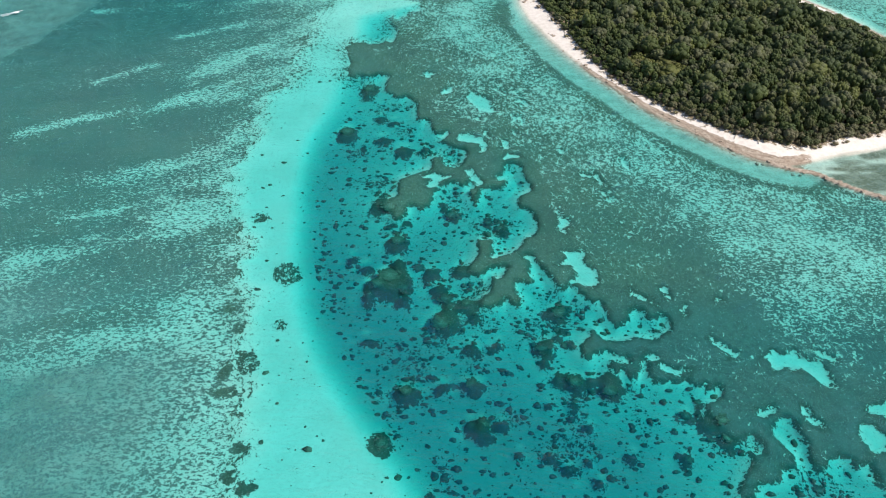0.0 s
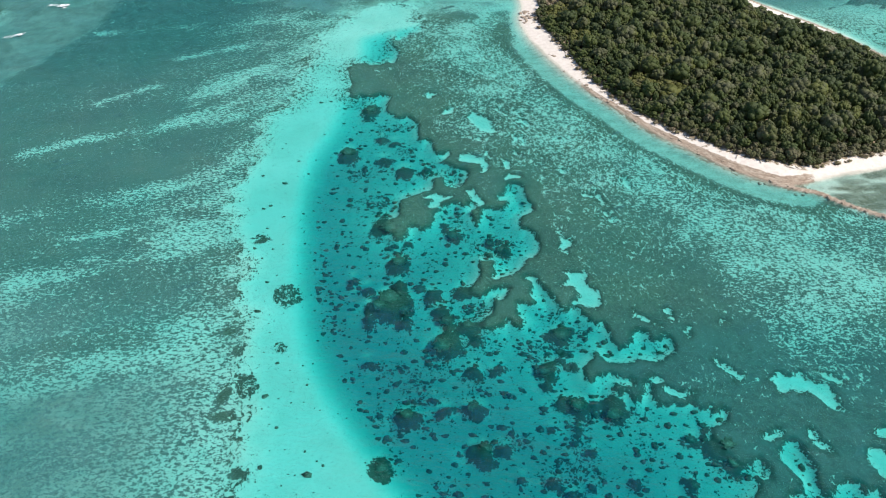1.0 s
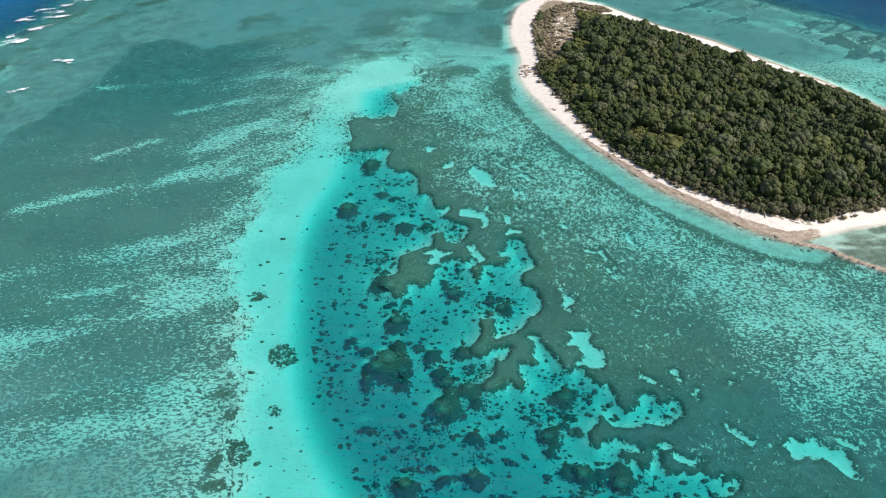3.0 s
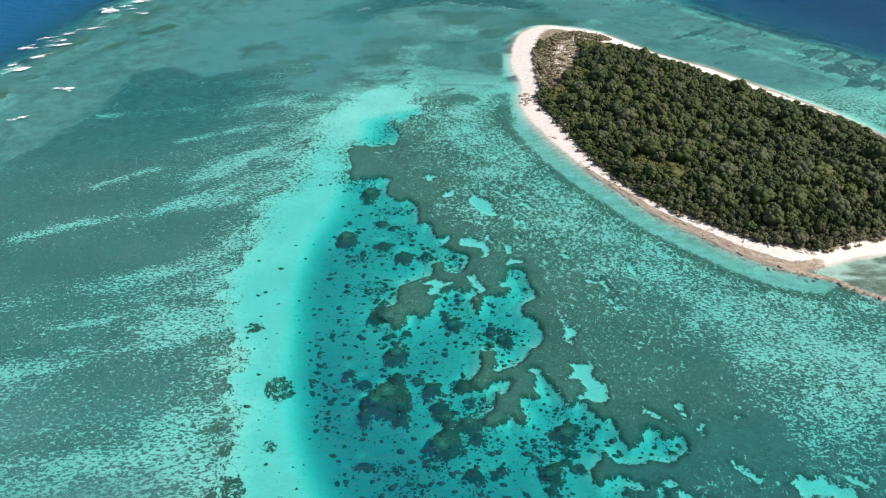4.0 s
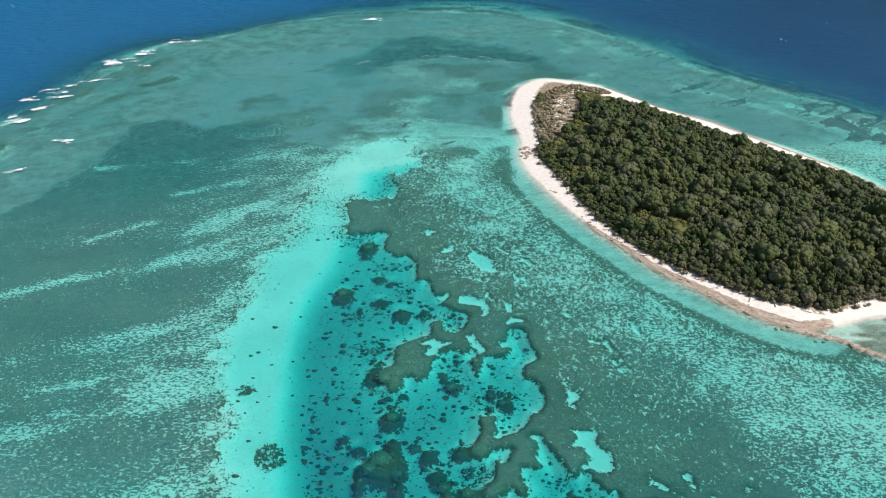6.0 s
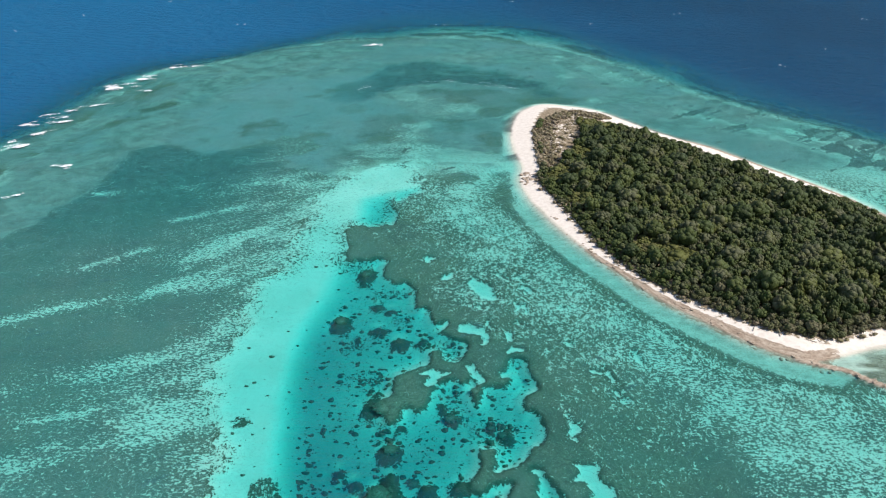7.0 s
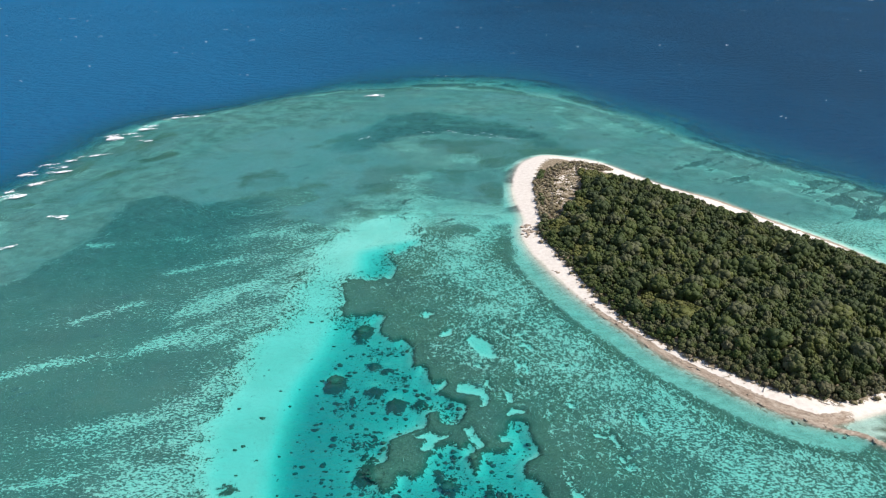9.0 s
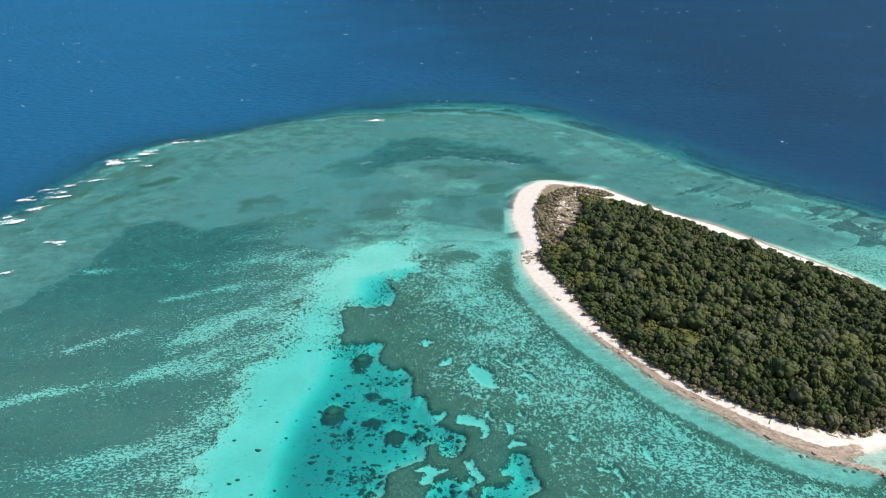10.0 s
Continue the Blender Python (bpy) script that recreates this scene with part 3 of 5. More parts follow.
PATCHES_SOUTH = [(35.4, 154.1, 3.3, 4.1), (36.3, 147.3, 2.1, 1.8), (37.8, 141.5, 1.4, 1.8), (30.5, 140.5, 3.4, 3.5), (34.2, 143.7, 1.7, 2.2), (29.6, 134.9, 1.7, 2.5),
    (-10, 123.5, 4.3, 3.9), (-2.7, 130, 1.5, 1.5), (-5.9, 130.3, 1.4, 1), (0.2, 125.6, 2.6, 2.1), (8.5, 126.7, 4.3, 3), (10.8, 111.6, 3.6, 3.9),
    (8.6, 113.9, 2.2, 2.1), (16.5, 113.4, 2.4, 1.6), (33.3, 128.8, 2.6, 2.4), (37.6, 127.3, 3.9, 4), (47.5, 125.6, 3.2, 5.1), (42.8, 127.7, 3.2, 1.8),
    (36.1, 120.7, 1.7, 2.1), (32.9, 100, 2.3, 1.6), (-15.5, 106.2, 3.3, 4.2), (-3, 92.6, 1.1, 1.4), (66.4, 116.4, 2.2, 2), (72.8, 114.1, 5.5, 3.2)]
PATCHES_SOUTH_MORE = [(75.1, 108.2, 3.5, 2.2), (63.1, 103, 1.8, 2), (70.5, 120.1, 1.2, 1.9), (29.5, 119.6, 1.9, 1.5), (28.3, 103.7, 2.3, 2), (39.4, 113, 1.6, 1.4),
    (40.4, 96.9, 1.5, 1.5), (50.1, 104, 1.8, 1.7), (38.7, 102.2, 1.3, 1.3), (20.4, 104.5, 1.4, 1)]
PATCHES_WEST = [(-50.8, 170.1, 5, 5.6), (-56.1, 132.3, 3.9, 5.1), (-49.1, 147.1, 2.4, 1.9), (-65.4, 199.2, 2.4, 2.5), (-50.4, 102.8, 2, 2), (-50.5, 164.9, 1.9, 1.2)]
EDGE_PATCHES = [(-65, 153, 1.7, 1.7), (-61.5, 145, 1.5, 2.7), (-61, 130, 1.3, 3.9), (-60, 122, 4.0, 1.7), (-54, 114, 1.5, 1.5), (-51.5, 104, 1.7, 1.7),
    (-52.5, 96, 2.5, 1.9), (-49, 93, 1.7, 1.6), (-46, 94, 1.4, 1.4), (-63, 198.5, 1.8, 2.2)]
POND = [(137, 234), (150, 238), (178, 247), (205, 264), (235, 250), (215, 205), (190, 203), (164, 213), (150, 223), (143, 229)]
# heads of coral in the lagoon: x, y, radius
HEADS_A = [(-34, 293, 3.1), (-40.5, 257, 3.1), (-15.5, 188, 2.8), (-17.5, 170.5, 3.7), (-12.5, 165, 2.5), (-21, 166.5, 2.5), (-19.5, 206, 3.5), (-8, 176, 2.3), (1, 160.5, 2.5), (-0.5, 149.5, 3.2), (7.5, 158.5, 2.1), (36.5, 154.5, 2.8), (35, 148.5, 1.4), (36.5, 142, 1.4), (29.5, 140, 2.1), (37.5, 127.5, 2.4), (47, 124.5, 2.4)]
HEADS_B = [(20, 195.5, 2.2), (3, 202.5, 2.6), (11.5, 215, 1.9), (16, 198.5, 1.6), (66.5, 117, 1.6), (71, 121.5, 1.1), (75.5, 115, 2.0), (75.5, 109.5, 1.7), (-10, 124, 1.9), (-15.5, 107, 2.2), (11.5, 114, 2.1), (8.5, 127, 2.0), (3, 127, 1.4), (64, 103.5, 1.4), (33, 100.5, 1.3), (94.5, 95.5, 1.8)]
GRASS_ARC = [(-81, 538.6), (-82.5, 564.2), (-78.4, 582.8), (-69, 599.2), (-55.3, 625.5), (-37.2, 642.6), (-18, 650.9), (1.8, 640.2), (20.9, 626.2), (39.6, 619.7),
    (52.7, 606.4), (69, 584.2), (81.6, 560.4), (70.2, 554.3), (58.7, 568.5), (46.2, 577.3), (28.8, 584.5), (11, 585.5), (-2.6, 594.7), (-16, 587.9),
    (-29.3, 584.3), (-42.3, 579.2), (-50.3, 568.2), (-60.7, 543.3), (-69.9, 533.5)]
TIP_SCRUB = [(55.4, 456.3), (60.4, 481), (70.2, 496), (83.6, 507), (97.5, 507), (109.1, 496), (101.2, 490.1), (89.4, 487.4), (84.2, 465.4), (76.3, 435.4),
    (69.3, 421.6), (62.2, 404.4), (54.6, 408.3), (55.2, 430.2)]

TIP_LINE = curve(TIP_SCRUB, True, 3)
SHORE_LINE, WOOD_LINE, CREST_LINE = curve(SHORE_SOUTH + SHORE_NORTH, True, 4), curve(WOOD_EDGE, True, 4), curve(CREST, True, 4)
CHANNEL_LINE = curve(CHANNEL_WEST + CHANNEL_HEAD + REEF_NORTH + REEF_WEST + REEF_MIDDLE + REEF_EAST + REEF_FINGERS + REEF_BANK + REEF_SOUTH + REEF_END + REEF_CORNER + [(150, 60), (150, -60)], True, 2)


def ellipses(x, y, shapes):
    """How deep each place lies in the nearest of the ellipses, in metres; negative outside."""
    best = np.full(x.shape, -9.0)
    for px, py, rx, ry in shapes:
        near = (abs(x - px) < rx + 10) & (abs(y - py) < ry + 10)
        r = np.sqrt(((x[near] - px) / rx) ** 2 + ((y[near] - py) / ry) ** 2)
        best[near] = np.maximum(best[near], (1 - r) * min(rx, ry))
    return best


def fields(x, y):
    """Height of the ground and what covers it, at every place (x, y)."""
    wx = (grain(x, y, 7, 1) - 0.5) * 5.0 + (grain(x, y, 2.2, 2, 2) - 0.5) * 2.2
    wy = (grain(x, y, 7, 3) - 0.5) * 5.0 + (grain(x, y, 2.2, 4, 2) - 0.5) * 2.2
    shore = far_from(x, y, SHORE_LINE, True)
    shore = shore - 2.5 * soft(372 - y, 0, 60) * (1 - soft(x, 128, 140))
    wood = far_from(x, y, WOOD_LINE, True)
    crest = far_from(x + wx * 1.5, y + wy * 1.5, CREST_LINE, True) + (grain(x, y, 60, 6) - 0.5) * 16
    # sand of the lagoon and of the pools in its reef: metres inside the edge
    channel = np.full(x.shape, -60.0)
    lagoon = (x > -140) & (x < 180) & (y > -100) & (y < 470)
    channel[lagoon] = far_from(x[lagoon] + wx[lagoon] * 0.10, y[lagoon] + wy[lagoon] * 0.10, CHANNEL_LINE, True)
    western = soft(-x, 40, 52) * (y < 400) + (1 - soft(-x, 40, 52)) * soft(y, 365, 385)
    channel = channel + ((grain(x, y, 11, 39) - 0.5) * 12 + (grain(x, y, 4, 41) - 0.5) * 6) * western
    pools = np.full(x.shape, -9.0)
    for line in POOLS + RUNNELS:
        (x0, y0), (x1, y1) = line.min(0) - 9, line.max(0) + 9
        near = (x > x0) & (x < x1) & (y > y0) & (y < y1)
        if near.any():
            px, py = x[near] + wx[near] * 0.45, y[near] + wy[near] * 0.45
            inside = far_from(px, py, line, True) if len(line) > 4 else 0.65 - far_from(px, py, line) + (grain(px, py, 2.0, 37) - 0.5) * 2.0
            pools[near] = np.maximum(pools[near], inside)
    pools = pools + (grain(x, y, 2.0, 29, 2) - 0.5) * 1.2
    basin = far_from(x, y, curve(BASIN, True, 3), True)
    grass = far_from(x + wx * 0.8, y + wy * 0.8, curve(GRASS_EDGE, True, 3), True)
    spit = far_from(x, y, curve(SPIT))
    west_line = far_from(x, y, curve(CHANNEL_WEST + CHANNEL_HEAD[:6], False, 3))
    patches = ellipses(x + wx * 0.45, y + wy * 0.45, PATCHES + PATCHES_MORE + PATCHES_SOUTH + PATCHES_SOUTH_MORE + EDGE_PATCHES)
    patches = patches + (grain(x, y, 4, 27) - 0.5) * 2.0
    sandy = np.maximum(channel, pools)

    # heights
    flat = -0.85 - 0.4 * grain(x, y, 30, 7) - 0.3 * grain(x, y, 3, 8) - 0.15 * np.exp(-(np.minimum(channel, 0) / 4) ** 2) * soft(x, -50, -40) * (1 - soft(y, 340, 380))
    inner = soft(channel, 0, 34) * soft(240 - y, -60, 60)
    sand_z = -1.5 - (1.85 + 1.55 * inner) * soft(basin, -8, 7) - 0.4 * grain(x, y, 25, 9)
    sand_z = sand_z + 0.7 * soft(y, 300, 390)
    west_side = np.exp(-(west_line / 14) ** 2)
    wall = (0.42 * soft(channel, -1.0, 0.3) + 0.58 * soft(channel, -0.5, 4.5)) * (1 - west_side) + soft(channel, -1, 11) * west_side
    raised = soft(patches, -0.6, 0.9)
    flat = flat - 0.45 * (1 - soft(y, 136, 175)) * soft(x, 30, 50) - 0.5 * soft(grass, 0, 8) * soft(y, 300, 370) * soft(-x, 90, 140)
    z = flat * (1 - wall) + np.minimum(flat, sand_z) * wall
    z = z + np.maximum(-2.2 - z, 0) * soft(patches, -0.8, 3.2)
    z = z - 0.55 * soft(pools, -0.9, 0.6) * (1 - wall)
    out = np.maximum(-crest, 0) * (1 + 0.35 * soft(-x, 60, 160)) / (1 + 1.6 * np.exp(-((x - 20) / 120) ** 2) * soft(y, 600, 720)) + (grain(x * 0.5, y, 40, 23) - 0.5) * 10 * soft(-crest, 4, 30)
    out = np.maximum(out, 0)
    z = z - 1.6 * soft(out, 0, 40) - 5 * soft(out, 25, 110) - 24 * soft(out, 80, 220) - 30 * soft(out, 180, 450)
    near_shore = soft(-shore, -1, 6.5)
    z = np.minimum(z, -0.2 - 1.0 * soft(-shore, 0, 6) * soft(360 - y, 0, 60) * (shore > -24)) * near_shore - 0.15 * (1 - near_shore)
    rise = np.clip(shore, 0, 40)
    z = np.where(shore > 0, 0.11 * np.minimum(rise, 14) + 0.02 * rise + 0.25 * (grain(x, y, 6, 10) - 0.5) * soft(shore, 2, 8), z)
    ridge = np.exp(-(spit / 3.0) ** 2) * soft(x, 118, 130)
    z = np.where(ridge > 0.05, np.maximum(z, -0.5 + 0.95 * ridge * (0.7 + 0.6 * grain(x, y, 5, 11)) - 2 * (1 - ridge)), z)
    pond = soft(far_from(x + wx * 0.5, y + wy * 0.5, curve(POND, True, 3), True), -1.5, 1.5) * (shore < 0)
    z = z * (1 - pond) + pond * np.maximum(z, -0.52 + 0.22 * grain(x * 0.5, y, 9, 21))

    # the eastern reef flat: bare by the lagoon, with more and more sand towards the shore
    mott = grain(x, y, 24, 12)
    off = -shore
    fleck = grain(x * 0.8, y, 9, 22, 2)
    tuft = grain(x + 0.4 * y, y - 0.4 * x, 5, 57, 3)
    reach = off - 28 * soft(x, 75, 125)
    cover_e = 0.04 + 0.48 * soft(off, 9, 13) + 0.16 * soft(reach, 34, 66) + 0.20 * soft(reach, 56, 96) + 0.30 * (mott - 0.5) + 0.22 * (fleck - 0.5) + 0.22 * (tuft - 0.5)
    cover_e = cover_e - 0.06 * soft(y, 300, 380) * soft(off, 8, 20) * (1 - soft(x, 40, 90))
    cover_e = np.maximum(cover_e, 0.94 * (1 - soft(y + 10 * (mott - 0.5), 118, 152)) * soft(x, 30, 50))
    lee = soft(channel, -13, -4) * (x > -45) * (1 - soft(y, 335, 365))
    cover_e = np.maximum(cover_e, 0.95 * lee)
    # the western flat: weed with rows of sandy flecks, paler in the south and by the lagoon
    along, across = x * 0.94 + y * 0.33, y * 0.94 - x * 0.33
    rows = soft(grain(along * 0.13, across, 13, 38, 4), 0.44, 0.64)
    knot = soft(grain(along * 0.5, across, 7, 15, 3), 0.34, 0.60)
    west_off = np.maximum(-channel, 0)
    cover_w = 1.0 - 0.44 * np.exp(-west_off / (9 + 17 * rows + 10 * soft(y, 280, 340))) * (0.75 + 0.3 * knot)
    for line, wide in STREAKS:
        d = far_from(x + wx, y + wy * 0.8, curve(line))
        cover_w = cover_w - (0.36 * np.exp(-(d / wide) ** 2) + 0.10 * np.exp(-(d / wide / 2.6) ** 2)) * (0.45 + 0.55 * knot)
    southern = 1 - soft(y + 0.25 * x + 26 * (rows - 0.5), 82, 150)
    cover_w = cover_w - 0.46 * southern * (0.90 + 0.5 * (grain(x * 0.45, y, 30, 13) - 0.5) + 0.12 * (knot - 0.5))
    cover_w = cover_w - 0.13 * soft(x, -128, -84) * (1 - soft(y, 205, 250)) * (0.6 + 0.4 * knot) * (1 - southern)
    cover_w = cover_w - 0.10 * soft(grain(along * 0.3, across, 9, 17, 4), 0.48, 0.66)
    cover_w = cover_w - 0.16 * soft(x, -150, -95) * soft(y, 250, 300) * (0.4 + 0.6 * knot)
    cover_w = np.maximum(cover_w, 0.42)
    cover = np.where((grass > -3) & (x < 0), cover_w, cover_e)
    # the outer flats lie in bands along the reef's edge; around is how far one has gone along it
    around = np.arctan2(y - 430, x + 40) * 250
    bands = 0.8 * soft(grain(around * 0.14, crest + 8 * (mott - 0.5), 13, 24, 4), 0.48, 0.58) * soft(crest, -8, 6) * (1 - soft(crest, 28, 60))
    for line, wide in BANDS:
        d = far_from(x + wx * 1.6, y + wy * 1.6, curve(line))
        bands = np.maximum(bands, np.exp(-(d / (1.5 * wide)) ** 2) * soft(grain(around * 0.3, crest, 12, 58, 3), 0.30, 0.52))
    bright = soft(grain(around * 0.14, crest, 19, 44, 4), 0.48, 0.60) * soft(crest, -4, 8) * (1 - soft(crest, 26, 60))
    bank = -grass + (grain(x, y, 9, 34) - 0.5) * 7 + (grain(x, y, 30, 63, 4) - 0.5) * 70 * soft(x, -180, -130)
    outer = soft(bank, -2.5, 3) * soft(-x, 20, 110) * soft(-channel, 0, 14)
    north = soft(y + 24 * soft(x, -15, 20), 362, 415)
    swirl_x, swirl_y = (grain(x, y, 60, 35) - 0.5) * 70, (grain(x, y, 60, 36) - 0.5) * 50
    cloud = grain(x * 0.8 + swirl_x, y + swirl_y, 44, 18, 5)
    arc = far_from(x + wx * 1.0 + swirl_x * 0.06, y + wy * 1.2 + swirl_y * 0.08, curve(GRASS_ARC, True, 3), True)
    arc_mask = soft(arc + 3 + (grain(x, y, 14, 47, 4) - 0.5) * 20, -4, 6) * (0.66 + 0.34 * soft(grain(x * 0.5, y, 16, 65, 4), 0.34, 0.54)) * (0.5 + 0.5 * soft(x, -80, -50))
    beds = ellipses(x + wx * 1.5, y + wy * 2.0, DOTTED)
    spotted = soft(beds + 9 * (grain(x, y, 8, 48, 3) - 0.5), -3, 5)
    spotted = np.maximum(spotted, 0.6 * soft(grain(x * 0.9, y, 34, 48, 4), 0.52, 0.60) * (1 - soft(y, 560, 600)) * (1 - 0.85 * soft(x, 70, 110)))
    torn = grain((x + 0.75 * y) * 0.26, y - 0.75 * x, 5.5, 42, 4)
    wedge = soft(torn + 0.028 * np.clip(ellipses(x + wx * 2, y + wy * 2, WEDGES), -9, 1.5), 0.52, 0.56)
    wedge = np.maximum(wedge, 0.8 * soft(torn, 0.58, 0.64) * soft(x, 110, 150) * np.exp(-((crest - 8) / 14) ** 2))
    pale = soft(grain(x * 0.7 + swirl_x * 0.5, y + swirl_y * 0.5, 26, 55, 5), 0.47, 0.60) * (1 - 0.55 * soft(x, 90, 130))
    murky = soft(grain(x * 0.7 - swirl_x * 0.4, y + swirl_y * 0.4, 21, 56, 5), 0.53, 0.62) * (1 - soft(y, 570, 610)) * (1 - 0.7 * soft(x, 90, 125))
    cover_n = 0.42 + 0.36 * soft(cloud, 0.36, 0.66) + 0.50 * spotted * (0.5 + 0.9 * fleck) + 0.26 * soft(arc, -45, -2) * (y < 600) * soft(cloud, 0.3, 0.6)
    cover_n = cover_n + 0.55 * wedge + 0.40 * bands * soft(x, 20, -60) - 0.12 * bright - 0.12 * pale + 0.30 * murky
    cover_n = cover_n - 0.34 * np.exp(-west_off / 13) * (y > 350)
    cover_n = cover_n * (1 - arc_mask) + arc_mask * (0.95 + 0.3 * fleck)
    cover = cover * (1 - outer) + outer * np.maximum(0.24 + 0.80 * bands + 0.25 * soft(cloud, 0.5, 0.7) + 0.3 * spotted - 0.2 * bright, 0.03)
    mixn = north * (1 - soft(-x, 140, 200)) * (1 - (1 - soft(crest, 60, 95)) * soft(-x, 10, 90))
    mixn = mixn * (1 - soft(-bank, -4, 3))
    cover = cover * (1 - mixn) + cover_n * mixn
    edge_reef = 0.4 * np.exp(-((crest + 2 + 22 * (grain(x, y, 26, 64, 4) - 0.5)) / 10) ** 2) * soft(grain(around * 0.3, crest, 12, 49, 4), 0.44, 0.60) * (1 - 0.8 * soft(x, 60, 110))
    cover = cover + 0.7 * edge_reef
    slope = soft(-crest, 2, 14)
    cover = cover * (1 - slope) + slope * (0.40 + 0.08 * soft(-x, -20, 60) + 0.45 * soft(grain(around * 0.3, crest, 13, 31, 4), 0.47, 0.62))
    cover = cover * soft(off, 2 + 4 * soft(360 - y, 0, 60), 9 + 3 * soft(360 - y, 0, 60))
    cover = np.maximum(cover, 0.50 * (((x + 66) / 8) ** 2 + ((y - 300) / 11) ** 2 + (grain(x, y, 5, 30) - 0.5) * 1.2 < 1))
    cover = np.clip(cover, 0, 1.3)
    lip = soft(385 - y, 0, 40) * soft(off, 8.5, 10.5) * (1 - soft(off, 11, 20)) * (pond < 0.5)
    cover = cover + 0.30 * lip
    margin = soft(385 - y, 0, 40) * (1 - soft(off, 9, 13)) * (off > -2)
    cover = np.maximum(cover, 0.36 * margin)
    cover = np.where(pond > 0.5, 0.30 + 0.6 * soft(grain(x * 0.5, y, 10, 71), 0.52, 0.64), cover) * (shore < 2)
    # spots on the lagoon's own bed
    bed = 0.03 + (0.10 + 0.24 * soft(grain(x, y, 9, 33, 2), 0.45, 0.78)) * soft(basin, 0, 8)
    bed = np.where((west_line < 40) & (x < -20), np.maximum((0.34 + 0.10 * soft(y, 230, 320)) * (1 - soft(channel, 0, 9 + 14 * soft(y, 230, 320))), 0.02), bed)
    head_end = soft(y, 335, 378)
    bed = bed * (1 - head_end) + head_end * (0.07 + 0.34 * soft(grain(x * 0.8, y, 8, 46, 3), 0.48, 0.72) * soft(x, -45, -20) + 0.22 * (1 - soft(channel, 0, 12)))
    bed = np.maximum(bed, 0.64 * soft(ellipses(x + wx * 0.6, y + wy * 0.6, PATCHES_WEST), -0.9, 0.8))
    bed = np.where(pools > channel, 0.03, bed)
    z = z - 0.5 * arc_mask * soft(off, 12, 30)
    flats = soft(-channel, 0, 3 + 14 * north) * (1 - raised) * (pools < 0)
    tan = flats * (0.08 + (0.27 + 0.35 * southern) * soft(-x, 25, 100)) + (0.95 - 0.22 * pale - 0.30 * bright - 0.80 * bands - 0.5 * spotted) * outer * soft(crest, -5, 12)
    northern = mixn * soft(y, 385, 440) * (1 - arc_mask) * (1 - 0.6 * spotted) * soft(crest, -10, 8)
    tan = tan + northern * (0.82 + 0.12 * soft(x, 90, 130) - 0.30 * pale - 0.42 * murky + 0.16 * soft(y, 600, 640) - 0.35 * bright * soft(x, 60, 120) - 0.8 * wedge) * soft(-channel + 16 * (cloud - 0.5), -2, 16)
    tan = tan + 0.15 * flats * soft(x + 0.3 * (y - 200), 55, 95) * soft(off, 14, 30) * soft(y, 120, 150) * (1 - soft(y, 300, 340))
    tan = np.clip(tan, 0, 1) * (1 - pond)
    weed = np.maximum((1 - outer) * soft(grass, -3, 4) * 0.8 * soft(y - 0.5 * x, 320, 520) * soft(-x, 70, 130), 0.6 * (1 - soft(y, 136, 175)) * soft(x, 30, 50))
    weed = np.maximum(np.maximum(weed, arc_mask), 0.8 * wedge)
    shore_rough = shore + (grain(x, y, 9, 5) - 0.5) * 2.4
    blur = np.clip(0.50 * mixn * soft(y, 375, 420) * (1 - 0.85 * spotted) * (1 - 0.8 * wedge) + 0.35 * outer * (1 - mixn) * (1 - 0.8 * bands), 0, 1) * (1 - 0.5 * soft(30 - crest, 0, 20)) * (crest > -40)
    blur = np.maximum(blur, np.maximum(0.75 * pond, 0.92 * margin))
    blur = np.maximum(blur, 0.85 * mixn * np.exp(-west_off / 16) * soft(y, 385, 405))
    dry = soft(shore_rough, 0.4, 2.6) * (shore > -1)
    south = soft(352 - y, 0, 70) * (shore < 16) * (1 - soft(x, 138, 150))
    rock = south * (0.24 * soft(shore, -7.0, -3.0) + 0.30 * soft(shore, -3.6, -1.2) + 0.48 * soft(shore, -1.2, 0.5)) * (1 - soft(shore, 1.0 + 2.6 * soft(x, 60, 125), 3.0 + 3.4 * soft(x, 60, 125)))
    lee_shore = soft(x + (grain(x, y, 20, 59) - 0.5) * 40, 128, 165) * soft(y + 0.9 * x, 480, 520)
    rock = rock + 0.75 * lee_shore * soft(shore, -2.0, 0.5) * (1 - soft(shore, 2.5, 5.0))
    rock = np.clip(rock + ridge * 1.2 * soft(z, -0.4, 0.0), 0, 1)
    litter = soft(wood, -8.0, 3.0)
    tip = soft(far_from(x + wx, y + wy, TIP_LINE, True), -3, 3)
    litter = litter * (1 - tip) + tip * (0.54 + 0.20 * soft(grain(x, y, 8, 66, 3), 0.42, 0.62))
    return dict(z=z, cover=cover, bed=bed, sandy=np.clip(sandy, -9, 9), patch=np.clip(patches, -9, 9), tan=tan, weed=weed, dry=dry, rock=rock, litter=litter, wood=wood, shore=shore,
                channel=channel, basin=basin, blur=blur, crest=crest)


def sheet(name, xs, ys, z, material, values):
    """A sheet over the grid xs by ys, with values kept at its corners."""
    nx, ny = len(xs), len(ys)
    gx, gy = np.meshgrid(xs, ys)
    co = np.stack([gx, gy, z], -1).reshape(-1, 3)
    k = (np.arange(ny - 1)[:, None] * nx + np.arange(nx - 1)).reshape(-1)
    quads = np.stack([k, k + 1, k + 1 + nx, k + nx], -1)
    return bulk(name, co, quads, material, values)


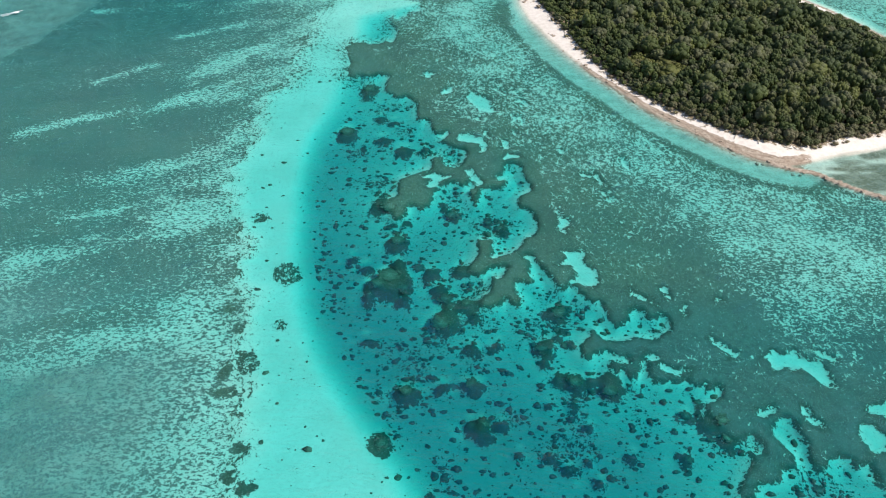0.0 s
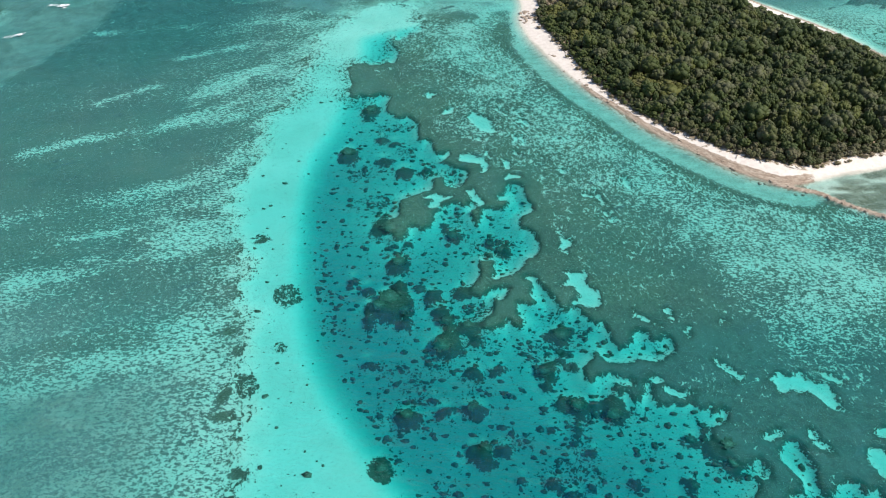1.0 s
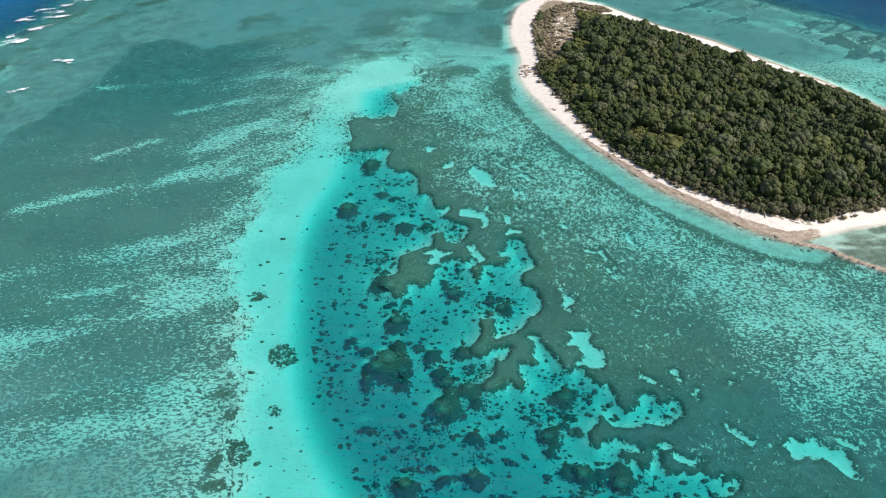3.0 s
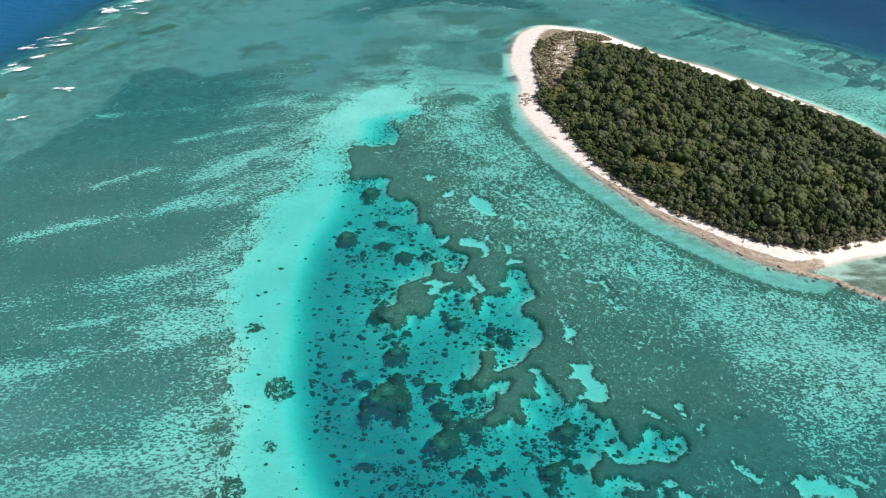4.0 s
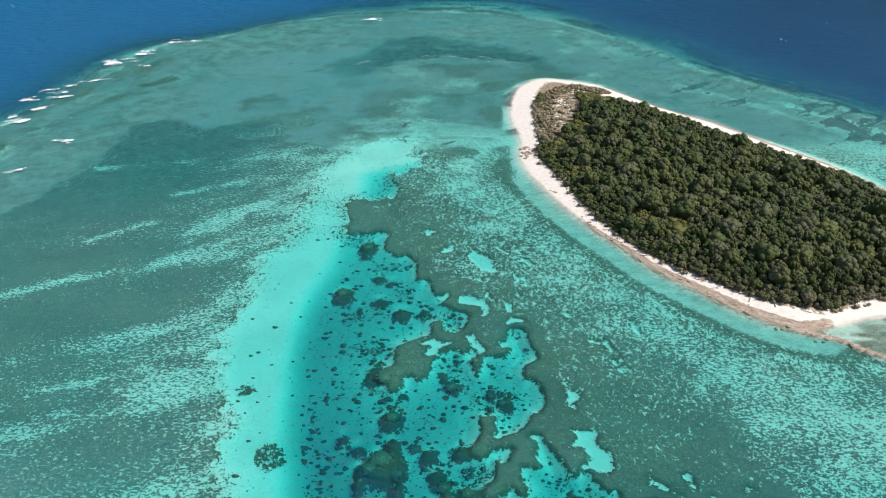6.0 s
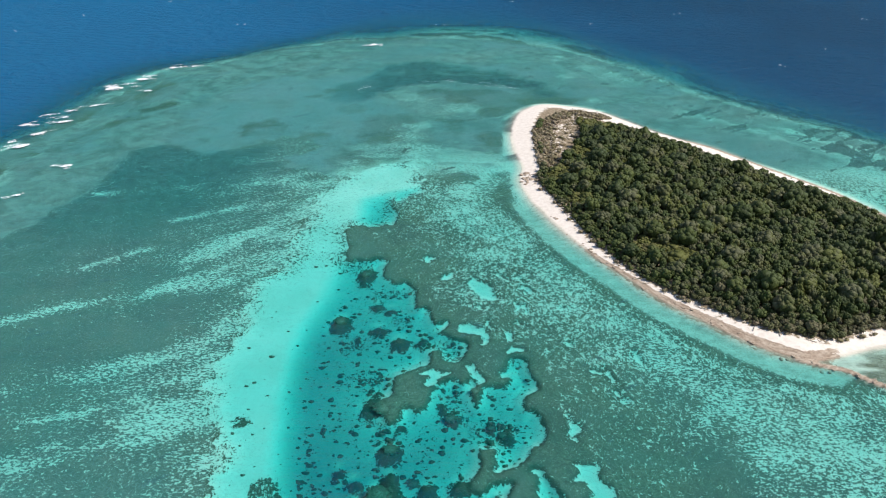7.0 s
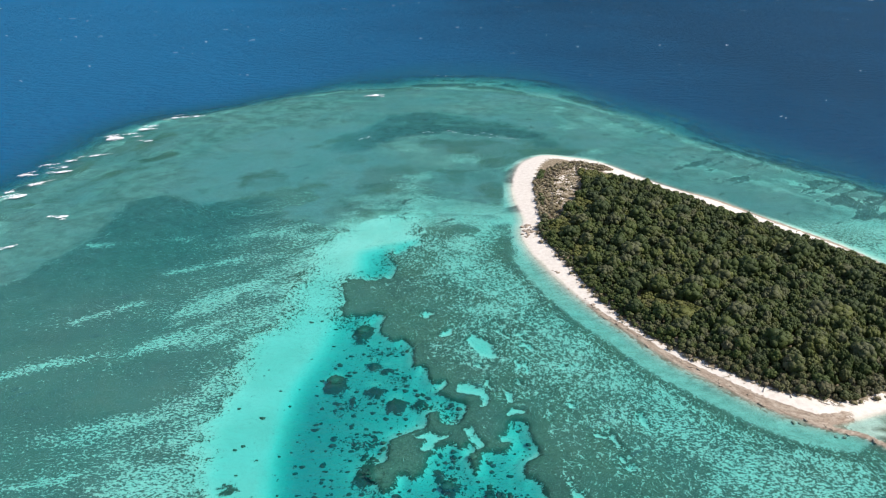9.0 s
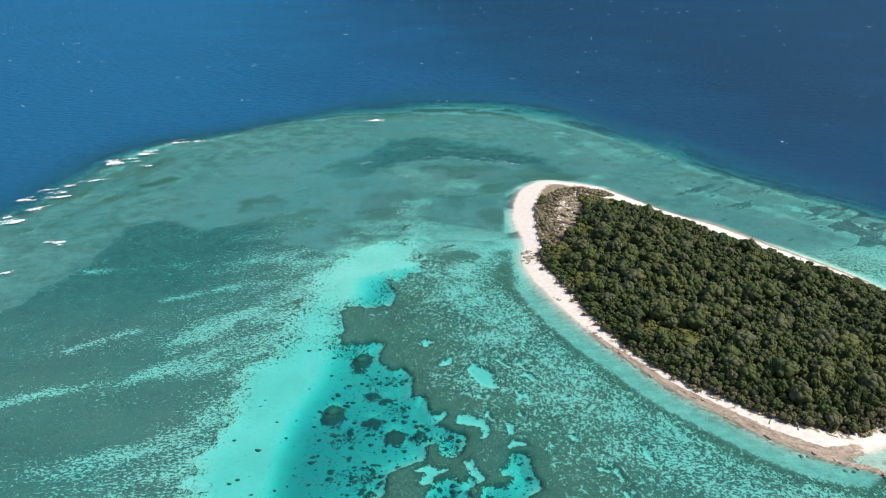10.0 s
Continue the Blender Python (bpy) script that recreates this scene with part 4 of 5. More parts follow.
def bulk(name, co, faces, material, values=(), smooth=True, parent=None):
    """A mesh object from arrays of corners and of faces that all have the same number of corners."""
    mesh = bpy.data.meshes.new(name)
    n, size = faces.shape
    mesh.vertices.add(len(co))
    mesh.vertices.foreach_set("co", np.ascontiguousarray(co, np.float32).ravel())
    mesh.loops.add(n * size)
    mesh.loops.foreach_set("vertex_index", np.ascontiguousarray(faces, np.int32).ravel())
    mesh.polygons.add(n)
    mesh.polygons.foreach_set("loop_start", np.arange(0, n * size, size, dtype=np.int32))
    mesh.polygons.foreach_set("use_smooth", np.full(n, smooth))
    for key, value in dict(values).items():
        mesh.attributes.new(key, "FLOAT", "POINT").data.foreach_set("value", np.ascontiguousarray(value, np.float32).ravel())
    mesh.materials.append(material)
    mesh.update(calc_edges=True)
    ob = new(name, mesh)
    ob.parent = parent
    return ob


def steps_out(lo, hi, step, far, grow):
    """Even steps from lo to hi, growing ones beyond it on both sides as far as `far`."""
    mid = list(np.arange(lo, hi, step))
    for sign, edge in ((1, hi), (-1, lo)):
        v, d = edge, step
        while abs(v) < far:
            mid.append(v)
            d *= grow
            v += sign * d
    return np.array(sorted(set(mid)))


def rows_ahead(start, step_at, far):
    out, y = [], start
    while y < far:
        out.append(y)
        y += step_at(y)
    return np.array(out)


XS = np.concatenate([steps_out(-270, 262, 1.6, 5200, 1.10)])
XS = np.array(sorted(set(XS[(XS < -101) | (XS > 131)]) | set(np.arange(-100, 130.5, 0.8))))
YS = np.concatenate([[-5000, -2500, -1200, -600, -300, -120, 0, 50], rows_ahead(80, lambda y: 0.8 if y < 300 else 0.8 + (y - 300) * 0.0095, 5400)])
GX, GY = np.meshgrid(XS, YS)
LAND = fields(GX, GY)
Z = LAND["z"]
seabed = sheet("ground", XS, YS, Z, SEABED, {k: LAND[k] for k in ("cover", "bed", "sandy", "patch", "tan", "weed", "dry", "rock", "litter", "shore", "blur")})
tagged(seabed, "pale coral sand seabed with dark reef flats rising to a sandy island", "ground", kind="structure")



def head_height(r, base):
    """How high a coral head of radius r stands on a bed at that level: it stays under water."""
    return np.clip(np.minimum(0.09 * r + 0.15, -base - 1.5), 0.15, 0.5)


WX = steps_out(-84, 124, 0.8, 5200, 1.05)
WY = np.concatenate([[-5000, -2500, -1200, -600, -300, -120, 0, 50], rows_ahead(80, lambda y: 0.8 if y < 310 else 0.8 + (y - 310) * 0.022, 5400)])
wgx, wgy = np.meshgrid(WX, WY)
wfields = fields(wgx, wgy)
wz, wcrest = wfields["z"], wfields["crest"]
# how many times the light has been dimmed by open water beyond the reef's edge
past = np.maximum(-wcrest + 1, 0) / (18 + 34 * soft(wgx, -160, -40) * (1 - soft(wgx, 80, 150)) + 6 * soft(wgx, 60, 150))
past = past * (0.75 + 0.5 * grain(wgx * 0.5, wgy, 45, 70, 4))
waround = np.arctan2(wgy - 430, wgx + 40) * 250
shoal = soft(grain(waround * 0.16, wcrest, 16, 45, 4), 0.38, 0.54) * np.exp(-((wcrest + 36) / 22) ** 2) * (soft(wgx, -70, 0) * (1 - soft(wgx, 100, 150)) + 0.7 * np.exp(-((wgx - 190) / 22) ** 2))
past = past * (1 - 0.74 * shoal)
# deep grows from west to east, for the painted sky reflection; it ignores depth
water = sheet("water", WX, WY, np.zeros_like(wz), WATER, {"depth": np.maximum(-wz, 0.0), "body": 1 - np.exp(-0.115 * np.maximum(-wz - 2.5, 0) - past), "open": soft(past, 0.4, 3.4), "deep": soft(wgx + 0.25 * (wgy - 700), -420, 480)})
tagged(water, "clear turquoise lagoon water turning deep blue beyond the reef", "sea", kind="structure")


def ground_at(x, y):
    """Height of the ground at places of the plan."""
    i, j = np.clip(np.searchsorted(XS, x) - 1, 0, len(XS) - 2), np.clip(np.searchsorted(YS, y) - 1, 0, len(YS) - 2)
    u, v = (x - XS[i]) / (XS[i + 1] - XS[i]), (y - YS[j]) / (YS[j + 1] - YS[j])
    return (Z[j, i] * (1 - u) + Z[j, i + 1] * u) * (1 - v) + (Z[j + 1, i] * (1 - u) + Z[j + 1, i + 1] * u) * v

# ---- shapes ----
def ball(level):
    bm = bmesh.new()
    bmesh.ops.create_icosphere(bm, subdivisions=level, radius=1)
    co = np.array([v.co[:] for v in bm.verts])
    faces = np.array([[v.index for v in f.verts] for f in bm.faces])
    bm.free()
    return co, faces


BALL1, BALL2, BALL3 = ball(1), ball(2), ball(3)


def lumpy(co, size, amount, seed):
    """The corners pushed out and in by noise."""
    out = np.empty_like(co)
    for i, p in enumerate(co):
        n = noise.fractal(Vector(p) * size + Vector((seed * 7.1, seed * 3.3, seed * 5.7)), 0.7, 2.1, 3)
        out[i] = p * (1 + amount * n)
    return out


def joined(pieces):
    """Corners and faces of several pieces as one."""
    co, faces, n = [], [], 0
    for c, f in pieces:
        co.append(c)
        faces.append(f + n)
        n += len(c)
    return np.concatenate(co), np.concatenate(faces)


# ---- coral heads in the lagoon ----
def coral_head(x, y, r, seed, group="coral heads in the lagoon"):
    """A broad lump of coral rock ringed by smaller knobs."""
    pick = np.random.default_rng(seed + 70)
    base = float(ground_at(np.array([x]), np.array([y]))[0])
    high = float(head_height(r, base))
    co, faces = BALL3
    co = lumpy(co, 1.5, 0.30, seed)
    flat = np.sign(co[:, 2]) * np.minimum(np.abs(co[:, 2]), 0.75) ** 0.5
    pieces = [(np.stack([co[:, 0] * r * 0.8, co[:, 1] * r * pick.uniform(0.6, 0.85), flat * high], -1), faces)]
    top = [np.clip(1.2 - np.hypot(co[:, 0] - 0.1, co[:, 1] + 0.15) * 1.3, 0, 1) * (co[:, 2] > 0)]
    for k in range(int(16 + r * 4)):
        a, d = pick.uniform(0, 6.28), r * pick.uniform(0.55, 0.98)
        s = r * pick.uniform(0.10, 0.24)
        c = lumpy(BALL2[0], 1.8, 0.4, seed * 17 + k) * (s, s * pick.uniform(0.6, 1), min(s * 0.7, high * 0.7))
        pieces.append((c + (math.cos(a) * d, math.sin(a) * d, 0.1), BALL2[1]))
        top.append(np.zeros(len(c)))
    co, faces = joined(pieces)
    ob = bulk("coral_head", co, faces, CORAL, {"top": np.concatenate(top)})
    ob.location = (x, y, base)
    big = "broad" if r > 3 else "rounded"
    return tagged(ob, f"{big} knobbly brown coral head standing on pale lagoon sand", "coral", group)


for k, (hx, hy, hr) in enumerate(HEADS_A + HEADS_B):
    coral_head(hx, hy, hr, k + 1)

# small clumps, past counting
rng = np.random.default_rng(5)
px, py = rng.uniform(-75, 120, 60000), rng.uniform(84, 330, 60000)
f = fields(px, py)
chance = np.where(f["basin"] > 2, 0.22 + 0.6 * soft(grain(px, py, 9, 33, 2), 0.45, 0.75), 0.03) * soft(340 - py, 0, 120)
keep = (f["channel"] > 1.2) & (f["patch"] < 0) & (rng.uniform(0, 1, len(px)) < chance * 0.5)
px, py, pz = px[keep], py[keep], f["z"][keep]
clumps = [(lumpy(BALL1[0], 1.9, 0.75, s) * (1, 1, 0.35), BALL1[1]) for s in range(9)]
pieces = []
for x, y, z in zip(px, py, pz):
    c, fc = clumps[rng.integers(9)]
    r = 0.25 + 1.0 * rng.uniform() ** 3.0
    a = rng.uniform(0, 6.28)
    turn = np.array([[math.cos(a), -math.sin(a), 0], [math.sin(a), math.cos(a), 0], [0, 0, 1]])
    pieces.append((c @ turn.T * (r, r * rng.uniform(0.6, 1), r) + (x, y, z), fc))
co, faces = joined(pieces)
tagged(bulk("coral_clumps", co, faces, CORAL, {"top": np.zeros(len(co))}), "small dark coral clumps scattered over lagoon sand", "coral", kind="stuff")


# ---- trees ----
def crown_shape(seed, lumps=14, leaves=300):
    """A crown of several leafy lumps with loose sprays of leaves round them, about 2 m across and 1.6 m high before scaling."""
    r = np.random.default_rng(seed)
    parts = []
    dome = lumpy(BALL1[0], 1.5, 0.25, seed * 13) * (0.86, 0.86, 0.68)
    parts.append((dome + (0, 0, 0.58), BALL1[1]))
    for k in range(lumps):
        d = math.sqrt((k + 0.5) / lumps)
        a, size = k * 2.4 + r.uniform(-0.3, 0.3), r.uniform(0.26, 0.42) * (1.1 - 0.25 * d)
        c = lumpy(BALL1[0], 2.2, 0.45, seed * 13 + k) * (size * r.uniform(0.85, 1.25), size, size * 0.75)
        parts.append((c + (math.cos(a) * d * 0.80, math.sin(a) * d * 0.80, 0.46 + 0.58 * math.sqrt(max(1 - d * d, 0.02)) + r.uniform(-0.06, 0.06)), BALL1[1]))
    solid = joined(parts)
    n = len(solid[0])
    pick = solid[0][r.integers(0, n, leaves)] * r.uniform(0.97, 1.07, (leaves, 1)) + r.normal(0, 0.04, (leaves, 3))
    u, v = r.normal(0, 1, (leaves, 3)), r.normal(0, 1, (leaves, 3))
    u /= np.linalg.norm(u, axis=1)[:, None]
    v -= u * (u * v).sum(1)[:, None]
    v /= np.linalg.norm(v, axis=1)[:, None]
    s = r.uniform(0.03, 0.07, (leaves, 1))
    tri = np.stack([pick - u * s, pick + u * s, pick + v * s * 1.4], 1).reshape(-1, 3)
    return joined([solid, (tri, np.arange(leaves * 3).reshape(-1, 3))])


def limb(a, b, ra, rb, sides=5):
    a, b = np.array(a, float), np.array(b, float)
    d = (b - a) / np.linalg.norm(b - a)
    u = np.cross(d, (0.3, 0.9, 0.2))
    u /= np.linalg.norm(u)
    v = np.cross(d, u)
    ang = np.arange(sides) * 2 * math.pi / sides
    ring = np.cos(ang)[:, None] * u + np.sin(ang)[:, None] * v
    k = np.arange(sides)
    j = (k + 1) % sides
    quads = np.stack([k, j, j + sides, k + sides], -1)
    return np.concatenate([a + ring * ra, b + ring * rb]), np.concatenate([quads[:, [0, 1, 2]], quads[:, [0, 2, 3]]])


def trunk_shape(seed):
    r = np.random.default_rng(seed + 900)
    parts = [limb((0, 0, -0.2), (0.05, 0.03, 0.55), 0.075, 0.05)]
    for k in range(4):
        a = k * 1.57 + r.uniform(-0.4, 0.4)
        parts.append(limb((0.05, 0.03, 0.5), (math.cos(a) * 0.5, math.sin(a) * 0.5, r.uniform(0.8, 1.0)), 0.045, 0.015, 3))
    return joined(parts)


CROWNS = [crown_shape(s) for s in range(10)]
SMALL_CROWNS = [crown_shape(s + 20, 9, 130) for s in range(10)]
TRUNKS = [trunk_shape(s) for s in range(10)]

rng = np.random.default_rng(11)
cx, cy = rng.uniform(48, 236, 60000), rng.uniform(243, 520, 60000)
inside = far_from(cx, cy, WOOD_LINE, True)
keep = inside > -1.6 + 1.4 * (cy > 385)
cx, cy, inside = cx[keep], cy[keep], inside[keep]
scrub_zone = (far_from(cx + (grain(cx, cy, 13, 62) - 0.5) * 9, cy + (grain(cx, cy, 13, 61) - 0.5) * 12, TIP_LINE, True) > 0) | ((cy > 488) & (cx < 112))
spots, cells = [], {}
for x, y, d, dead in zip(cx, cy, inside, scrub_zone):
    if dead:
        continue
    r = (2.1 + 4.3 * rng.uniform() ** 2.0) * (0.42 + 0.58 * min(d / 15, 1))
    i, j = int(x // 7), int(y // 7)
    if all((x - a) ** 2 + (y - b) ** 2 > ((0.66 if r > 2.6 else 0.54) * (r + c)) ** 2 for p in (i - 1, i, i + 1) for q in (j - 1, j, j + 1) for a, b, c in cells.get((p, q), ())):
        cells.setdefault((i, j), []).append((x, y, r))
        spots.append((x, y, r, d))
spots.sort(key=lambda s: s[1])
crown_meshes, dry_meshes, trunk_meshes = [], [], []
for k in range(10):
    c = bulk("crown", CROWNS[k][0], CROWNS[k][1], LEAF, {"tint": np.zeros(len(CROWNS[k][0]))})
    s = bulk("trunk", TRUNKS[k][0], TRUNKS[k][1], BARK)
    crown_meshes.append(c.data)
    dry = c.data.copy()
    dry.materials[0] = DRY_LEAF
    dry_meshes.append(dry)
    trunk_meshes.append(s.data)
    bpy.data.objects.remove(c)
    bpy.data.objects.remove(s)
# clearings with low shrubs: x, y and half sizes
CLEARINGS = [(64, 394, 9, 11), (70, 362, 7, 8), (95, 478, 10, 14), (80, 425, 8, 9), (104, 305, 8, 7), (92, 312, 6, 9)]
forest, stems, tints, shrubs = [], [], [], []
gz = ground_at(np.array([s[0] for s in spots]), np.array([s[1] for s in spots]))
for n, ((x, y, r, d), z) in enumerate(zip(spots, gz)):
    k, a = rng.integers(10), rng.uniform(0, 6.28)
    tall = r * rng.uniform(0.70, 1.05) + 0.4 + (2.2 * rng.uniform() ** 2 + 1.8 * float(grain(np.array([x]), np.array([y]), 22, 50)[0])) * min(d / 12, 1)
    if n < 290 and not any(((x - a) / c) ** 2 + ((y - b) / e) ** 2 < 1 for a, b, c, e in CLEARINGS):
        tree = new("tree", None)
        tree.matrix_world = Matrix.LocRotScale((x, y, z), Euler((0, 0, a)), (r * rng.uniform(0.85, 1.2), r, tall))
        new("trunk", trunk_meshes[k]).parent = tree
        parched = d < 3 + 9 * rng.uniform() ** 2
        new("crown", dry_meshes[k] if parched else crown_meshes[k]).parent = tree
        tagged(tree, "wind-clipped shore tree with a greyish olive crown above the beach" if parched else "low broad-leaved evergreen tree with a dense green crown", "tree", "trees of the island wood")
        continue
    low = any(((x - a) / c) ** 2 + ((y - b) / e) ** 2 < 1 for a, b, c, e in CLEARINGS)
    if low:
        tall *= 0.5
    m = np.array([[math.cos(a) * r, -math.sin(a) * r, 0], [math.sin(a) * r, math.cos(a) * r, 0], [0, 0, tall]])
    c, fc = SMALL_CROWNS[k] if r < 2.7 else CROWNS[k]
    if low:
        shrubs.append((c @ m.T + (x, y, z), fc))
        continue
    forest.append((c @ m.T + (x, y, z), fc))
    tints.append(np.full(len(c), rng.uniform(0.55, 0.95) if d < 4 else rng.uniform() ** 1.2))
    c, fc = TRUNKS[k]
    stems.append((c @ m.T + (x, y, z), fc))
co, faces = joined(forest)
wood_ob = tagged(bulk("woodland", co, faces, LEAF, {"tint": np.concatenate(tints)}), "dense olive-green evergreen woodland covering the island", "woodland", kind="stuff")
co, faces = joined(shrubs)
tagged(bulk("shrubs", co, faces, SHRUB_LEAF, {"tint": np.repeat(rng.uniform(0, 1, len(shrubs)), [len(c) for c, _ in shrubs])}), "low yellowish olive shrubs in openings of the wood", "shrub", kind="stuff")
co, faces = joined(stems)
bulk("trunks", co, faces, BARK, parent=wood_ob)


# ---- scrub at the island's tip and along the beach ----
def scrub_shape(seed, leaves=90):
    """A low bare bush: twigs that fan out from the ground, with sparse leaves on them."""
    r = np.random.default_rng(seed + 300)
    parts, tips = [], []
    for k in range(16):
        a, up = r.uniform(0, 6.28), r.uniform(0.25, 0.95)
        tip = np.array((math.cos(a) * (1.05 - 0.5 * up), math.sin(a) * (1.05 - 0.5 * up), up))
        parts.append(limb((0, 0, 0), tip, 0.04, 0.012, 3))
        tips.append(tip)
    for k in range(3):
        c = lumpy(BALL1[0], 2.4, 0.6, seed * 7 + k) * (0.42, 0.42, 0.3)
        parts.append((c + (r.uniform(-0.35, 0.35), r.uniform(-0.35, 0.35), r.uniform(0.25, 0.45)), BALL1[1]))
    pick = np.array(tips)[r.integers(0, 16, leaves)] * r.uniform(0.5, 1.05, (leaves, 1)) + r.normal(0, 0.09, (leaves, 3))
    u, v = r.normal(0, 1, (leaves, 3)), r.normal(0, 1, (leaves, 3))
    u /= np.linalg.norm(u, axis=1)[:, None]
    v /= np.linalg.norm(v, axis=1)[:, None]
    tri = np.stack([pick - u * 0.06, pick + u * 0.06, pick + v * 0.13], 1).reshape(-1, 3)
    parts.append((tri, np.arange(leaves * 3).reshape(-1, 3)))
    return joined(parts)


SCRUBS, SCRUB_SHAPES = [], [scrub_shape(k) for k in range(6)]
for co, faces in SCRUB_SHAPES:
    ob = bulk("bush", co, faces, SCRUB, {"tint": np.zeros(len(co))})
    SCRUBS.append(ob.data)
    bpy.data.objects.remove(ob)
rng = np.random.default_rng(21)
bx, by = rng.uniform(48, 114, 9000), rng.uniform(395, 522, 9000)
d = far_from(bx, by, TIP_LINE, True)
rim = np.minimum(far_from(bx, by, curve(WOOD_EDGE[:6])), far_from(bx, by, np.array([(60, 478), (70, 496), (84, 507), (97, 507), (109, 496)])))
zone = (d > -1.5) & (rng.uniform(0, 1, 9000) < np.where(rim < 9, 0.26, 0.03))
count, thicket = 0, []
for x, y, z in sorted(zip(bx[zone], by[zone], ground_at(bx[zone], by[zone])), key=lambda p: p[1]):
    s, k, a, high = rng.uniform(1.2, 3.0), rng.integers(6), rng.uniform(0, 6.28), rng.uniform(0.6, 0.9)
    if count < 150:
        bush = new("bush", SCRUBS[k])
        bush.matrix_world = Matrix.LocRotScale((x, y, z - 0.05), Euler((0, 0, a)), (s, s, s * high))
        tagged(bush, "bare grey-brown salt-bitten bush on the sandy island tip", "bush", "bushes of the island tip")
    else:
        turn = np.array([[math.cos(a), -math.sin(a), 0], [math.sin(a), math.cos(a), 0], [0, 0, high]]) * s
        thicket.append((SCRUB_SHAPES[k][0] @ turn.T + (x, y, z - 0.05), SCRUB_SHAPES[k][1]))
    count += 1
co, faces = joined(thicket)
tagged(bulk("thicket", co, faces, SCRUB, {"tint": np.repeat(rng.uniform(0, 1, len(thicket)), [len(c) for c, _ in thicket])}), "tangled leafless grey-brown thicket at the far island tip", "scrub", kind="stuff")
ex, ey = rng.uniform(48, 236, 30000), rng.uniform(243, 400, 30000)
d = far_from(ex, ey, WOOD_LINE, True)
zone = (d > -4.5) & (d < 1.0) & (rng.uniform(0, 1, 30000) < 0.055) & (grain(ex, ey, 14, 40) > 0.38)
count = 0
for x, y, z in zip(ex[zone], ey[zone], ground_at(ex[zone], ey[zone])):
    if count == 145:
        break
    s = rng.uniform(0.7, 2.2)
    bush = new("bush", SCRUBS[rng.integers(6)])
    bush.matrix_world = Matrix.LocRotScale((x, y, z - 0.05), Euler((0, 0, rng.uniform(0, 6.28))), (s, s, s * rng.uniform(0.7, 1.1)))
    tagged(bush, "sparse grey-brown shore bush between beach and wood", "bush", "bushes along the beach")
    count += 1

# low scrub that fills the ground between the bushes
sx, sy = rng.uniform(48, 114, 7000), rng.uniform(398, 522, 7000)
d = far_from(sx, sy, TIP_LINE, True)
zone = (d > -0.3) & (rng.uniform(0, 1, 7000) < 0.10 + 0.35 * soft(grain(sx, sy, 10, 60), 0.4, 0.6))
pieces = []
for x, y, z in zip(sx[zone], sy[zone], ground_at(sx[zone], sy[zone])):
    s, a = rng.uniform(0.25, 0.7), rng.uniform(0, 6.28)
    c = lumpy(BALL1[0], 2.2, 0.8, int(rng.integers(50))) * (s * rng.uniform(0.8, 1.8), s, s * 0.6)
    turn = np.array([[math.cos(a), -math.sin(a), 0], [math.sin(a), math.cos(a), 0], [0, 0, 1]])
    pieces.append((c @ turn.T + (x, y, z + 0.05), BALL1[1]))
co, faces = joined(pieces)
tagged(bulk("undergrowth", co, faces, SCRUB, {"tint": np.repeat(rng.uniform(0, 1, len(pieces)), len(BALL1[0]))}), "low dry brown scrub covering the sandy island tip", "scrub", kind="stuff")


# ---- breaking waves on the outer reef ----
def foam_sheet(half, deep, high, seed):
    """A ragged mound of foam whose rim lies on the water."""
    r = np.random.default_rng(seed + 40)
    rings, sides = 7, 40
    ang = np.arange(sides) * 2 * math.pi / sides
    rim = 1 + 0.42 * (grain(np.cos(ang) * 3 + seed * 9.1, np.sin(ang) * 3 + 50, 1.2, 5, 3) - 0.5) * 2
    u = np.linspace(0, 1, rings)[:, None]
    x = np.cos(ang) * rim * u
    y = np.sin(ang) * rim * u
    z = high * (1 - u * u) * (0.4 + 1.2 * grain(x * 4 + seed, y * 4, 1.0, 6, 2))
    co = np.stack([x * half * (1 - 0.35 * y), y * deep + r.uniform(-0.3, 0.3) * x * x * deep, z], -1).reshape(-1, 3)
    k, i = np.meshgrid(np.arange(sides), np.arange(rings - 1))
    a, b = (i * sides + k).ravel(), (i * sides + (k + 1) % sides).ravel()
    return co, np.stack([a, b, b + sides, a + sides], -1)


def breaker(x, y, long, wide, turn, seed):
    """A breaking wave: a foaming crest and torn rafts of froth behind it."""
    r = np.random.default_rng(seed + 500)
    wave = new("breaking_wave", None)
    wave.matrix_world = pose(x, y, 0, 0, 0, turn)
    for k in range(6):
        if k < 2:
            half, deep, high = long * r.uniform(0.25, 0.42), wide * r.uniform(0.22, 0.4), 0.14
            at = (r.uniform(-0.3, 0.3) * long, r.uniform(-0.3, 0.2) * wide)
        else:
            half, deep, high = long * r.uniform(0.1, 0.5), wide * r.uniform(0.06, 0.22), 0.06
            at = (r.uniform(-0.9, 0.9) * long, r.uniform(-0.9, 0.8) * wide)
        c, faces = foam_sheet(half, deep, high, seed * 31 + k)
        bulk("crest" if k < 2 else "froth", c + (at[0], at[1], 0.03 + 0.02 * k), faces, FROTH if k < 1 else LACE, parent=wave)
    return tagged(wave, "white foaming wave breaking on the outer reef edge", "wave", "breaking waves")


